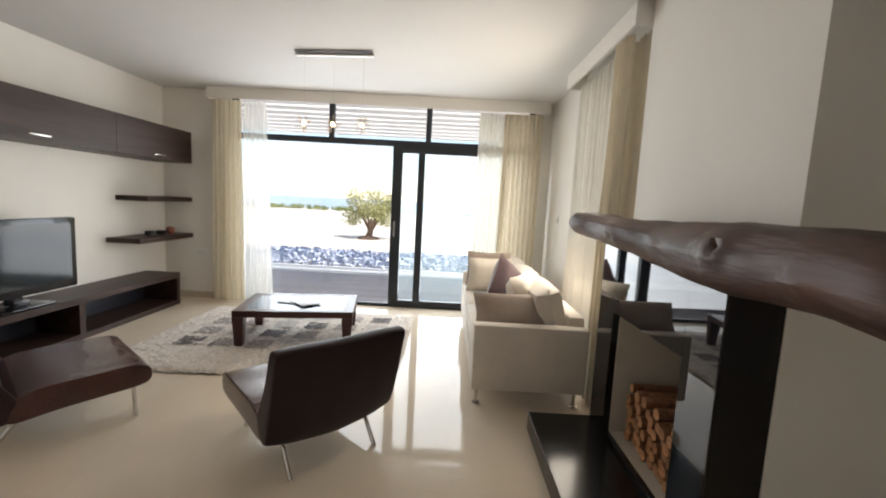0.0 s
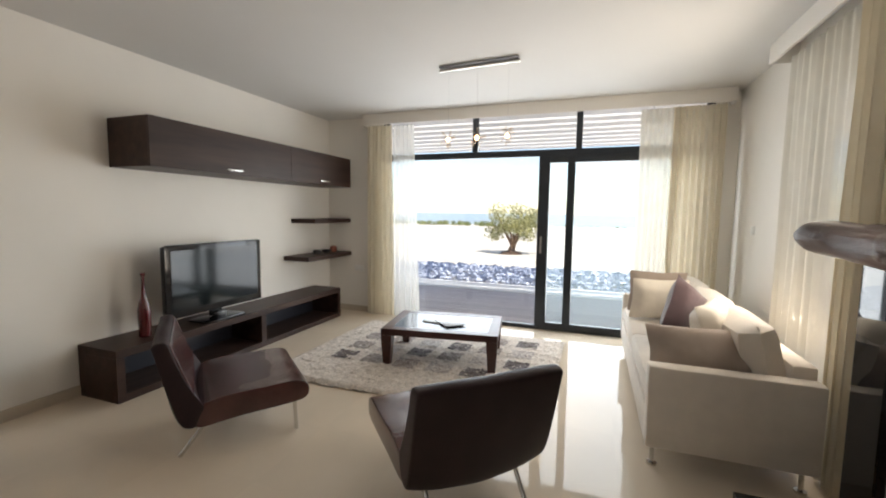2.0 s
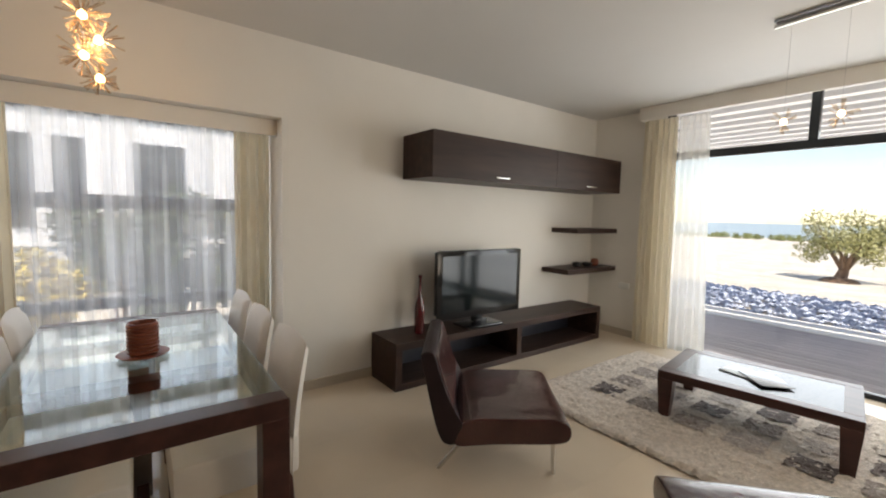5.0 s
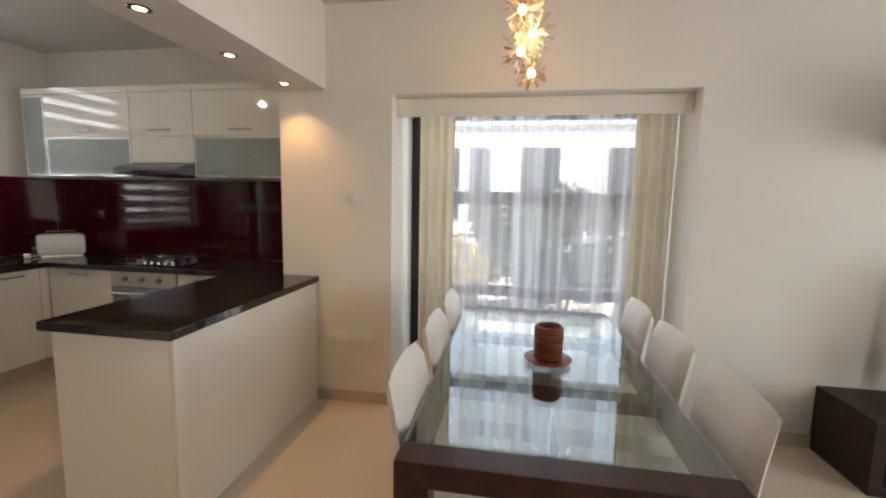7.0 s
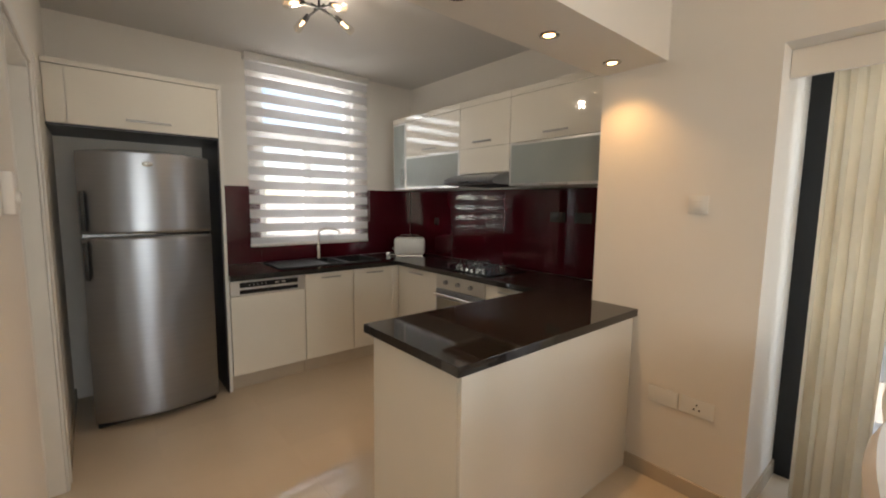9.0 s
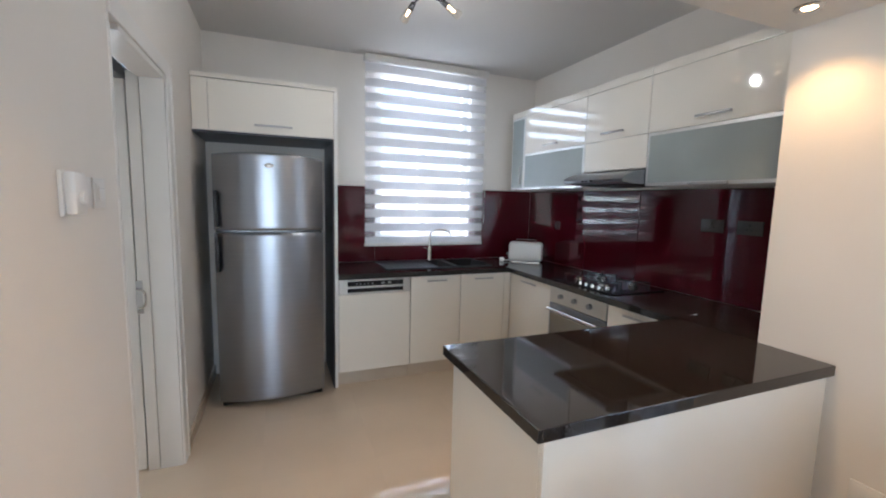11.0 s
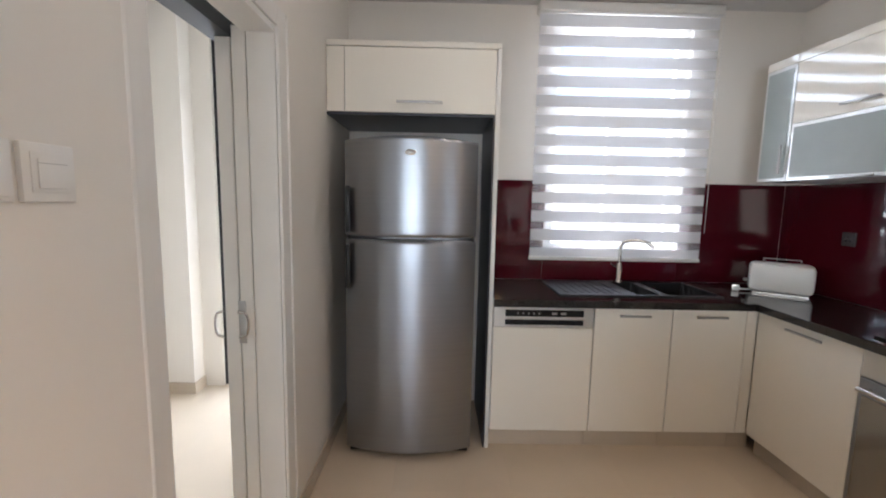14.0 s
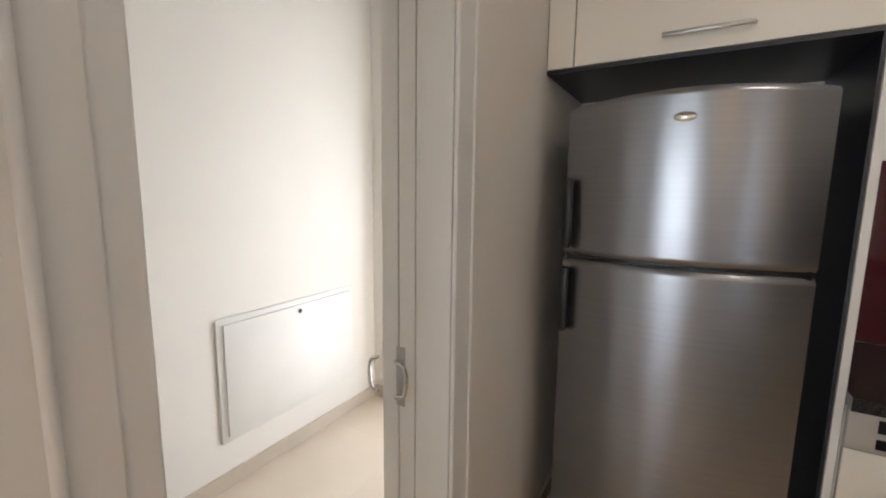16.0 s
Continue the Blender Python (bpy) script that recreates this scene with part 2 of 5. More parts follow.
PEBBLE = material("blue_white_pebbles", (0.52, 0.57, 0.70), 0.7, vary=0.4, scale=18, random_piece=0.3)
SEA = material("pale_sea_water", (0.29, 0.36, 0.39), 0.6, vary=0.1, scale=0.02, bump=0.2, bump_scale=0.4)
LEAF = material("olive_leaf", (0.30, 0.29, 0.12), 0.6, vary=0.35, scale=9)
SCRUB = material("coastal_scrub", (0.20, 0.22, 0.08), 0.85, vary=0.4, scale=2)
TRUNK = material("olive_bark", (0.16, 0.10, 0.065), 0.9, vary=0.4, scale=12, bump=0.6, bump_scale=30)
PERGOLA = material("white_painted_slat", (0.84, 0.82, 0.79), 0.6, vary=0.03)
BLINDSOLID = cloth("white_blind_band", (0.84, 0.84, 0.86), 0.03, 0.2)
BLINDMESH = cloth("sheer_blind_band", (0.8, 0.8, 0.82), 0.78, 0.25)
AMBER = glow("warm_lamp_glass", (1.0, 0.60, 0.28), 8.0)
CRYSTAL = glass("smoked_crystal", (0.96, 0.86, 0.74), 0.08, 0.22)
SHADEGLASS = glass("clear_lamp_glass", (0.98, 0.95, 0.9), 0.05, 0.12)
SPOT = glow("downlight_lamp", (1.0, 0.60, 0.26), 6.0)
SHADEGLOW = glow("warm_spot_glass", (1.0, 0.66, 0.36), 4.0)
NEIGHBOUR = material("white_house_render", (0.72, 0.71, 0.70), 0.8, vary=0.06, scale=1.5)
# Leaf green darkened so that the hedge's shade sits in its colour.
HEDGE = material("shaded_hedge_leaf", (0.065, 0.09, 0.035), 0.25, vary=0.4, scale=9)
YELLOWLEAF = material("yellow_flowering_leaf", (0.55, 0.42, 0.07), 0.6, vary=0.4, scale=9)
HILL = material("garden_wall_render", (0.62, 0.61, 0.60), 0.8, vary=0.06, scale=1.5)


# ---- building helpers ----
def box(bm, x0, x1, y0, y1, z0, z1, bev=0.0, m=None):
    r = bmesh.ops.create_cube(bm, size=1)
    vs = r["verts"]
    bmesh.ops.scale(bm, vec=(abs(x1 - x0), abs(y1 - y0), abs(z1 - z0)), verts=vs)
    bmesh.ops.translate(bm, vec=((x0 + x1) / 2, (y0 + y1) / 2, (z0 + z1) / 2), verts=vs)
    if m is not None:
        bmesh.ops.transform(bm, matrix=m, verts=vs)
    if bev:
        es = list({e for v in vs for e in v.link_edges})
        bmesh.ops.bevel(bm, geom=es, offset=bev, segments=2, profile=0.5, affect="EDGES")
    return bm


def cyl(bm, a, b, r0, r1=None, n=16):
    """A round bar from a to b."""
    a, b = Vector(a), Vector(b)
    d = b - a
    q = d.to_track_quat("Z", "Y").to_matrix().to_4x4()
    bmesh.ops.create_cone(bm, cap_ends=True, segments=n, radius1=r0, radius2=r0 if r1 is None else r1, depth=d.length,
                          matrix=Matrix.Translation((a + b) / 2) @ q)
    return bm


def lathe(bm, rings, n=28, at=(0, 0, 0)):
    """Turn a profile of (radius, height) about z."""
    loops = []
    for r, z in rings:
        loops.append([bm.verts.new((at[0] + r * math.cos(2 * math.pi * i / n), at[1] + r * math.sin(2 * math.pi * i / n), at[2] + z)) for i in range(n)])
    for p, q in zip(loops, loops[1:]):
        for i in range(n):
            bm.faces.new((p[i], p[(i + 1) % n], q[(i + 1) % n], q[i]))
    bm.faces.new(list(reversed(loops[0])))
    bm.faces.new(loops[-1])
    return bm


def mesh_of(name, bm, mat, smooth=False):
    me = bpy.data.meshes.new(name)
    bm.normal_update()
    bm.to_mesh(me)
    bm.free()
    me.materials.append(mat)
    if smooth:
        for p in me.polygons:
            p.use_smooth = True
        me.set_sharp_from_angle(angle=radians(40))
    return me


def part(name, bm, mat, parent=None, label="", smooth=True):
    ob = new(name, mesh_of(name, bm, mat, smooth))
    if parent is not None:
        ob.parent = parent
    if label:
        ob["label"] = label
    return ob


def thing(name, label, category, at=(0, 0, 0), rz=0.0, group=""):
    ob = new(name)
    ob.empty_display_size = 0.1
    ob.matrix_basis = pose(*at, 0, 0, rz)
    return tagged(ob, label, category, group)


def structure(name, bm, mat, label, category="", smooth=False):
    return tagged(part(name, bm, mat, None, "", smooth), label, category or name.split("_")[0], "", "structure")


def bx(*a, **k):
    return box(bmesh.new(), *a, **k)


def cy(*a, **k):
    return cyl(bmesh.new(), *a, **k)


def cushion(w, h, d, n=10, full=0.55):
    """A soft pillow in the xz plane, thick along y."""
    bm = bmesh.new()
    bmesh.ops.create_grid(bm, x_segments=n, y_segments=n, size=0.5)
    top = list(bm.verts)
    r = bmesh.ops.duplicate(bm, geom=bm.verts[:] + bm.edges[:] + bm.faces[:])
    low = [g for g in r["geom"] if isinstance(g, bmesh.types.BMVert)]
    for vs, s in ((top, 1), (low, -1)):
        for v in vs:
            u, t = v.co.x * 2, v.co.y * 2
            f = max(0.0, (1 - u ** 4) * (1 - t ** 4)) ** full
            pinch = 1 - 0.06 * (1 - abs(u * t))
            wob = 0.08 * noise.noise(Vector((u * 1.7, t * 1.7, s * 3 + w * 9)))
            v.co = Vector((u * w / 2 * pinch, s * d / 2 * f * (1 + wob), t * h / 2 * pinch))
    bmesh.ops.remove_doubles(bm, verts=bm.verts[:], dist=0.0008)
    bmesh.ops.recalc_face_normals(bm, faces=bm.faces[:])
    return bm


def drape(length, height, folds, depth, axis="x", flare=0.0, seed=0, taper=0.0, sub=8):
    """Hanging cloth along +x (or +y) from 0, folds as rounded waves; from the floor up."""
    bm = bmesh.new()
    nu, nv = folds * sub, 12
    rnd = random.Random(seed)
    ph = [rnd.uniform(-0.5, 0.5) for _ in range(folds + 2)]
    am = [rnd.uniform(0.65, 1.15) for _ in range(folds + 2)]
    grid = []
    for j in range(nv + 1):
        v = j / nv
        row = []
        for i in range(nu + 1):
            u = i / nu
            k = int(u * folds)
            a = 2 * math.pi * (u * folds) + ph[k] * 0.6
            w = (0.55 + 0.45 * (1 - v)) * depth * am[k]
            s = u * length * (1 + flare * (1 - v)) + taper * (1 - v) * u * u
            s += 0.3 * depth * math.sin(2 * a) * (1 - 0.5 * v)
            o = w * math.sin(a) + 0.01 * noise.noise(Vector((u * 9, v * 3, seed)))
            row.append(bm.verts.new((s, o, v * height) if axis == "x" else (o, s, v * height)))
        grid.append(row)
    for j in range(nv):
        for i in range(nu):
            bm.faces.new((grid[j][i], grid[j][i + 1], grid[j + 1][i + 1], grid[j + 1][i]))
    return bm


# ---- structure ----
W, N, E, S, KW, H = -4.0, 6.36, 0.98, -2.90, -4.58, 2.70
DW = -1.60  # the face of the wall with the doorway


def wall(name, pieces, label, mat=PAINT):
    bm = bmesh.new()
    for p in pieces:
        box(bm, *p)
    return structure(name, bm, mat, label, "wall")


wall("wall_west", [(W - 0.2, W, 2.416, N + 0.25, 0, H), (W - 0.2, W, -0.25, 0.548, 0, H), (W - 0.2, W, 0.548, 2.416, 2.125, H)], "smooth cream painted plaster wall with a window bay")
wall("wall_bay", [(-4.62, W - 0.2, 0.40, 0.548, 0, 2.3), (-4.62, W - 0.2, 2.416, 2.56, 0, 2.3), (-4.62, W - 0.2, 0.548, 2.416, 2.125, 2.3)], "cream plaster cheeks and soffit of the window bay")
wall("wall_kitchen_west", [(KW - 0.15, KW, S - 0.2, -0.05, 0, H), (KW, W - 0.2, -0.25, -0.1, 0, H)], "smooth cream painted kitchen wall")
wall("wall_south", [(KW, -3.86, S - 0.2, S, 0, H), (-2.94, -1.45, S - 0.2, S, 0, H), (-3.86, -2.94, S - 0.2, S, 0, 1.10), (-3.86, -2.94, S - 0.2, S, 2.6, H)], "white painted kitchen wall with a window")
wall("wall_door", [(DW, DW + 0.118, S, -1.66, 0, H), (DW, DW + 0.118, -0.886, -0.06, 0, H), (DW, DW + 0.15, -0.06, 0.09, 0, H), (DW, DW + 0.118, -1.66, -0.886, 2.05, H)], "cream painted partition wall with a doorway")
wall("wall_hall", [(DW + 0.15, 2.6, -0.06, 0.09, 0, H)], "plain cream wall behind the start of the walk")
wall("wall_hall_east", [(2.6, 2.75, -0.06, 2.6, 0, H)], "plain cream wall of the hall")
wall("wall_chimney", [(0.90, 2.6, 2.34, 2.44, 0, H), (0.90, 1.45, 2.44, 2.562, 0, H), (0.90, 1.45, 3.262, 3.60, 0, H), (0.90, 1.45, 2.562, 3.262, 0.852, H), (0.90, 1.45, 2.562, 3.262, 0, 0.13), (1.30, 1.45, 2.562, 3.262, 0.13, 0.852)], "cream painted chimney breast")
wall("wall_east", [(E, E + 0.2, 3.60, 3.9, 0, H), (E, E + 0.2, 4.95, N, 0, H), (E, E + 0.2, 3.9, 4.95, 2.35, H)], "cream painted wall with a curtained window")
wall("wall_north", [(W, -3.12, N, N + 0.25, 0, H), (0.76, E + 0.2, N, N + 0.25, 0, H), (-3.12, 0.76, N, N + 0.25, 2.665, H)], "white painted wall round the glazed terrace opening")
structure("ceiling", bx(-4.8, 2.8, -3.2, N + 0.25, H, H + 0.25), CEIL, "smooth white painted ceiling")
# Unseen wall above the roof, added to keep direct sun off the deck.
wall("wall_upper", [(-4.8, 2.8, N, N + 0.25, H + 0.25, H + 3.0)], "unseen upper storey wall added to shade the terrace")
structure("beam", bx(W, DW, -0.26, 0.09, 2.163, H), PAINT, "cream painted dropped beam with downlights over the peninsula", "beam")

# service room beyond the doorway
wall("wall_service_east", [(-0.25, -0.1, -3.2, -0.06, 0, H)], "bright white wall of the service room")
wall("wall_service_south", [(-0.60, -0.25, -3.2, -3.08, 0, H), (-1.45, -0.60, -3.2, -3.08, 2.55, H), (-0.46, -0.25, -3.08, -2.95, 0, H)], "bright white wall of the service room with a tall window")

# floors
structure("floor", bx(-4.85, 2.8, -3.25, N + 0.26, -0.12, -0.0012), GROUT, "beige grout bed under polished porcelain tiles")

# skirting
for i, (a, b, c, d) in enumerate([(W, W + 0.012, 2.416, N), (W, W + 0.012, -0.0, 0.548), (W + 0.012, -3.12, N - 0.012, N), (E - 0.012, E, 3.60, N), (DW - 0.012, DW, S, -1.732), (DW - 0.012, DW, -0.884, 0.09),
                                  (W - 0.6, W, 0.548, 0.560), (0.92, 2.6, 2.328, 2.34), (-0.262, -0.25, -2.95, -0.06), (-0.46, -0.262, -2.95, -2.938), (-0.472, -0.46, -3.08, -2.938)]):
    structure("baseboard", bx(a, b, c, d, 0, 0.08), SKIRT, "low beige tile skirting", "baseboard")

# ---- terrace window ----
FY0, FY1 = N + 0.03, N + 0.09
win = tagged(new("window_1"), "wide black aluminium terrace glazing with a sliding door", "window", "", "structure")


def frame_bar(name, x0, x1, z0, z1, y0=FY0, y1=FY1, parent=win):
    return part(name, bx(x0, x1, y0, y1, z0, z1, bev=0.004), BLACKFRAME, parent, "", False)


frame_bar("window_frame", -3.12, -3.05, 0, 2.665)
frame_bar("window_frame", 0.69, 0.76, 0, 2.665)
frame_bar("window_frame", -3.05, 0.69, 2.625, 2.665)
frame_bar("sill_rail", -3.05, 0.69, 0, 0.045)
frame_bar("transom", -3.05, 0.69, 2.11, 2.19)
frame_bar("mullion", -1.87, -1.80, 2.19, 2.625)
frame_bar("mullion", -0.62, -0.55, 2.19, 2.625)
frame_bar("sliding_door_stile", -1.03, -0.90, 0.045, 2.11, FY0 - 0.02, FY1 + 0.01)
frame_bar("sliding_door_rail", -0.90, 0.69, 2.03, 2.11, FY0 - 0.02, FY1)
frame_bar("sliding_door_rail", -0.90, 0.69, 0.045, 0.10, FY0 - 0.02, FY1)
frame_bar("sliding_door_stile", -0.70, -0.61, 0.10, 2.03, FY0 - 0.03, FY1)
for a, b, c, d in ((-3.05, -1.03, 0.045, 2.11), (-0.90, -0.70, 0.1, 2.03), (-0.61, 0.69, 0.1, 2.03), (-3.05, -1.87, 2.19, 2.625), (-1.80, -0.62, 2.19, 2.625), (-0.55, 0.69, 2.19, 2.625)):
    p = part("pane", bx(a, b, N + 0.057, N + 0.063, c, d), DOORGLASS if a > -0.95 and d < 2.1 else CLEAR, win, "", False)
    p.visible_shadow = False
part("door_pull", bx(-0.99, -0.97, FY0 - 0.05, FY0 - 0.02, 0.95, 1.15, bev=0.004), HANDLE, win)



def pelmet(label, x0, x1, y0, y1, z0, z1, face, mat=PAINT):
    """A box pelmet of boards; face names the open room side: 's' (low y) or 'w' (low x)."""
    t = thing("curtain_pelmet", label, "pelmet")
    k = 0.018
    if face == "s":
        part("front_board", bx(x0, x1, y0, y0 + k, z0, z1, bev=0.002), mat, t, "", False)
        for a, b in ((x0, x0 + k), (x1 - k, x1)):
            part("end_board", bx(a, b, y0 + k, y1, z0, z1), mat, t, "", False)
        part("curtain_rail", bx(x0 + k, x1 - k, y1 - 0.10, y1 - 0.075, z1 - 0.035, z1 - 0.012), WHITEP, t, "", False)
    else:
        part("front_board", bx(x0, x0 + k, y0, y1, z0, z1, bev=0.002), mat, t, "", False)
        for a, b in ((y0, y0 + k), (y1 - k, y1)):
            part("end_board", bx(x0 + k, x1, a, b, z0, z1), mat, t, "", False)
        part("curtain_rail", bx(x1 - 0.10, x1 - 0.075, y0 + k, y1 - k, z1 - 0.035, z1 - 0.012), WHITEP, t, "", False)


pelmet("cream painted box pelmet over the terrace curtains", -3.33, 0.90, 6.17, N, 2.56, 2.698, "s")
pelmet("cream painted box pelmet over the side window curtains", 0.80, E, 3.62, 5.10, 2.56, 2.698, "w")


def hang(name, bm, at, mat, label, group):
    ob = part(name, bm, mat)
    ob.matrix_basis = pose(*at)
    return tagged(ob, label, "curtain", group)


hang("curtain", drape(0.36, 2.55, 6, 0.035, seed=1, flare=0.12), (-3.30, 6.26, 0.01), DRAPE, "heavy cream curtain gathered in soft folds beside the terrace door", "terrace curtains")
hang("sheer_curtain", drape(0.30, 2.55, 5, 0.025, seed=2, flare=0.35), (-2.94, 6.29, 0.01), SHEER_WHITE, "sheer cream voile gathered beside the terrace door", "terrace curtains")
hang("curtain", drape(0.48, 2.55, 8, 0.035, seed=3), (0.36, 6.26, 0.01), DRAPE, "heavy cream curtain gathered in soft folds behind the sofa", "terrace curtains")
hang("sheer_curtain", drape(0.42, 2.55, 7, 0.022, seed=4, taper=-0.1), (0.05, 6.29, 0.01), SHEER_CREAM, "sheer cream voile pulled aside behind the sofa", "terrace curtains")

# side window beside the chimney
win2 = tagged(new("window_2"), "narrow black framed side window behind curtains", "window", "", "structure")
for a, b, c, d in ((3.9, 3.96, 0, 2.35), (4.89, 4.95, 0, 2.35), (3.96, 4.89, 0, 0.06), (3.96, 4.89, 2.29, 2.35)):
    part("window_frame", bx(E + 0.05, E + 0.11, a, b, c, d), BLACKFRAME, win2, "", False)
p = part("pane", bx(E + 0.077, E + 0.083, 3.96, 4.89, 0.06, 2.29), CLEAR, win2, "", False)
p.visible_shadow = False
hang("curtain", drape(0.27, 2.55, 4, 0.03, axis="y", seed=16), (0.93, 3.63, 0.01), DRAPE, "cream curtain edge hanging close to the chimney breast", "side curtains")
hang("sheer_curtain", drape(0.85, 2.55, 9, 0.02, axis="y", seed=5), (0.90, 4.12, 0.01), SHEER_CREAM, "sheer cream voile over the side window", "side curtains")
hang("curtain", drape(0.22, 2.55, 3, 0.045, axis="y", seed=6), (0.84, 3.74, 0.01), DRAPE, "heavy cream curtain hanging beside the fireplace", "side curtains")

# bay window behind the dining table
win3 = tagged(new("window_3"), "black framed bay window behind voile", "window", "", "structure")
for a, b, c, d in ((0.548, 0.69, 0, 2.125), (2.34, 2.416, 0, 2.125), (0.69, 2.34, 0, 0.06), (0.69, 2.34, 2.06, 2.125), (0.69, 2.34, 1.42, 1.52), (0.69, 2.34, 0.70, 0.78)):
    part("window_frame", bx(-4.62, -4.56, a, b, c, d), BLACKFRAME, win3, "", False)
for c, d in ((0.06, 0.70), (0.78, 1.42), (1.52, 2.06)):
    p = part("pane", bx(-4.592, -4.588, 0.69, 2.34, c, d), CLEAR, win3, "", False)
    p.visible_shadow = False
hang("sheer_curtain", drape(1.40, 2.075, 17, 0.034, axis="y", seed=7, sub=10), (-4.42, 0.84, 0.01), SHEER, "white sheer voile drawn across the bay window", "bay curtains")
hang("curtain", drape(0.26, 2.075, 4, 0.035, axis="y", seed=8), (-4.36, 0.66, 0.01), DRAPE, "cream curtain gathered at the side of the bay", "bay curtains")
hang("curtain", drape(0.26, 2.075, 4, 0.035, axis="y", seed=9), (-4.34, 2.15, 0.01), DRAPE, "cream curtain gathered at the side of the bay", "bay curtains")

bay = thing("bay_pelmet", "cream painted pelmet board across the top of the bay", "pelmet")
part("front_board", bx(-4.14, -4.12, 0.55, 2.414, 2.005, 2.123, bev=0.002), PAINT, bay, "", False)
part("top_board", bx(-4.40, -4.14, 0.55, 2.414, 2.105, 2.123), PAINT, bay, "", False)
part("curtain_rail", bx(-4.43, -4.36, 0.56, 2.40, 2.085, 2.104), WHITEP, bay, "", False)

# kitchen window and blind
win4 = tagged(new("window_4"), "white framed kitchen window behind a zebra blind", "window", "", "structure")
for a, b, c, d in ((-3.86, -3.80, 1.10, 2.6), (-3.0, -2.94, 1.10, 2.6), (-3.80, -3.0, 1.10, 1.15), (-3.80, -3.0, 2.55, 2.6), (-3.80, -3.0, 1.99, 2.12), (-3.44, -3.36, 1.15, 1.99)):
    part("window_frame", bx(a, b, S - 0.12, S - 0.06, c, d), WHITEP, win4, "", False)
for a, b, c, d in ((-3.80, -3.44, 1.15, 1.99), (-3.36, -3.0, 1.15, 1.99), (-3.80, -3.0, 2.12, 2.55)):
    p = part("pane", bx(a, b, S - 0.092, S - 0.088, c, d), CLEAR, win4, "", False)
    p.visible_shadow = False

# ---- light standing in the openings, plus one added fill ----
light_panel("terrace_sky", (-1.2, N + 0.3, 1.2), (-1.7, 0, 0.65), 3.5, 2.2, 50, (0.88, 0.95, 1.0))
light_panel("bay_sky", (-4.70, 1.48, 1.2), (0, 1.48, 1.0), 1.7, 1.8, 8.2, (0.84, 0.92, 1.0))
light_panel("kitchen_sky", (-3.4, S - 0.25, 1.85), (-3.4, 0, 1.2), 0.85, 1.4, 6.3)
light_panel("service_sky", (-0.95, -3.3, 1.2), (-0.8, 0, 1.0), 0.80, 2.2, 12)
# Added warm fill on the room side of the curtains, brightens the west wall.
light_panel("side_sky", (E - 0.17, 4.50, 1.45), (-4, 4.50, 0.9), 0.8, 1.4, 12, (1.0, 0.91, 0.78))


# ---- living room ----
def media_unit():
    t = thing("wall_cabinet", "long dark wenge wall cabinet hung over the television", "cabinet")
    y0, y1, z0, z1, xf = 3.46, 6.20, 1.745, 2.125, -3.535
    part("body", bx(W + 0.002, xf - 0.02, y0, y1, z0, z1, bev=0.002), WENGE, t, "", False)
    ym = 5.02
    for a, b in ((y0 + 0.0, ym - 0.0015), (ym + 0.0015, y1)):
        d = part("door", bx(xf - 0.018, xf, a, b, z0, z1, bev=0.002), WENGE, t, "", False)
        c = (a + b) / 2 + 0.0
        part("handle", bx(xf, xf + 0.022, c - 0.09, c + 0.09, z0 + 0.035, z0 + 0.05, bev=0.004), CHROME, d, "thin chrome pull")
    b = thing("tv_bench", "low dark wenge television bench with open compartments", "bench")
    y0, y1, z1, xf = 3.17, 5.99, 0.395, -3.57
    part("top", bx(W + 0.002, xf, y0, y1, z1 - 0.06, z1, bev=0.003), WENGE, b, "", False)
    part("bottom", bx(W + 0.002, xf, y0, y1, 0.0, 0.055, bev=0.003), WENGE, b, "", False)
    for a, c in ((y0, y0 + 0.06), (4.57, 4.63), (y1 - 0.06, y1)):
        part("side_panel", bx(W + 0.002, xf, a, c, 0.055, z1 - 0.06, bev=0.002), WENGE, b, "", False)
    part("back", bx(W + 0.002, W + 0.02, y0 + 0.06, y1 - 0.06, 0.055, z1 - 0.06), INSIDE, b, "blue-black back panel", False)
    for z, x1, ya, yb in ((1.32, -3.63, 5.55, 6.35), (0.855, -3.62, 5.40, 6.35)):
        s = thing("floating_shelf", "thick dark wenge floating shelf in the corner", "shelf", group="corner shelves")
        part("board", bx(W + 0.002, x1, ya, yb, z - 0.055, z, bev=0.003), WENGE, s, "", False)


media_unit()


def television():
    t = thing("television", "flat black glossy television on a swivel foot", "television", (-3.72, 4.165, 0.395), 0)
    part("cabinet", bx(-0.05, 0.02, -0.50, 0.50, 0.13, 0.71, bev=0.012), BLACKP, t)
    part("bezel", bx(0.02, 0.04, -0.525, 0.525, 0.095, 0.72, bev=0.012), BLACKP, t, "glossy black bezel")
    part("screen", bx(0.0405, 0.043, -0.47, 0.47, 0.16, 0.675), SCREEN, t, "dark reflective screen", False)
    part("top_strip", bx(0.0, 0.03, -0.49, 0.49, 0.718, 0.724), BLACKP, t, "", False)
    part("neck", bx(-0.04, 0.0, -0.06, 0.06, 0.03, 0.14, bev=0.006), BLACKP, t)
    part("foot", bx(-0.11, 0.13, -0.22, 0.22, 0.001, 0.022, bev=0.009), BLACKP, t)
    part("front_plate", bx(0.02, 0.05, -0.07, 0.07, 0.022, 0.065, bev=0.005), BLACKP, t, "small glossy plate")


television()


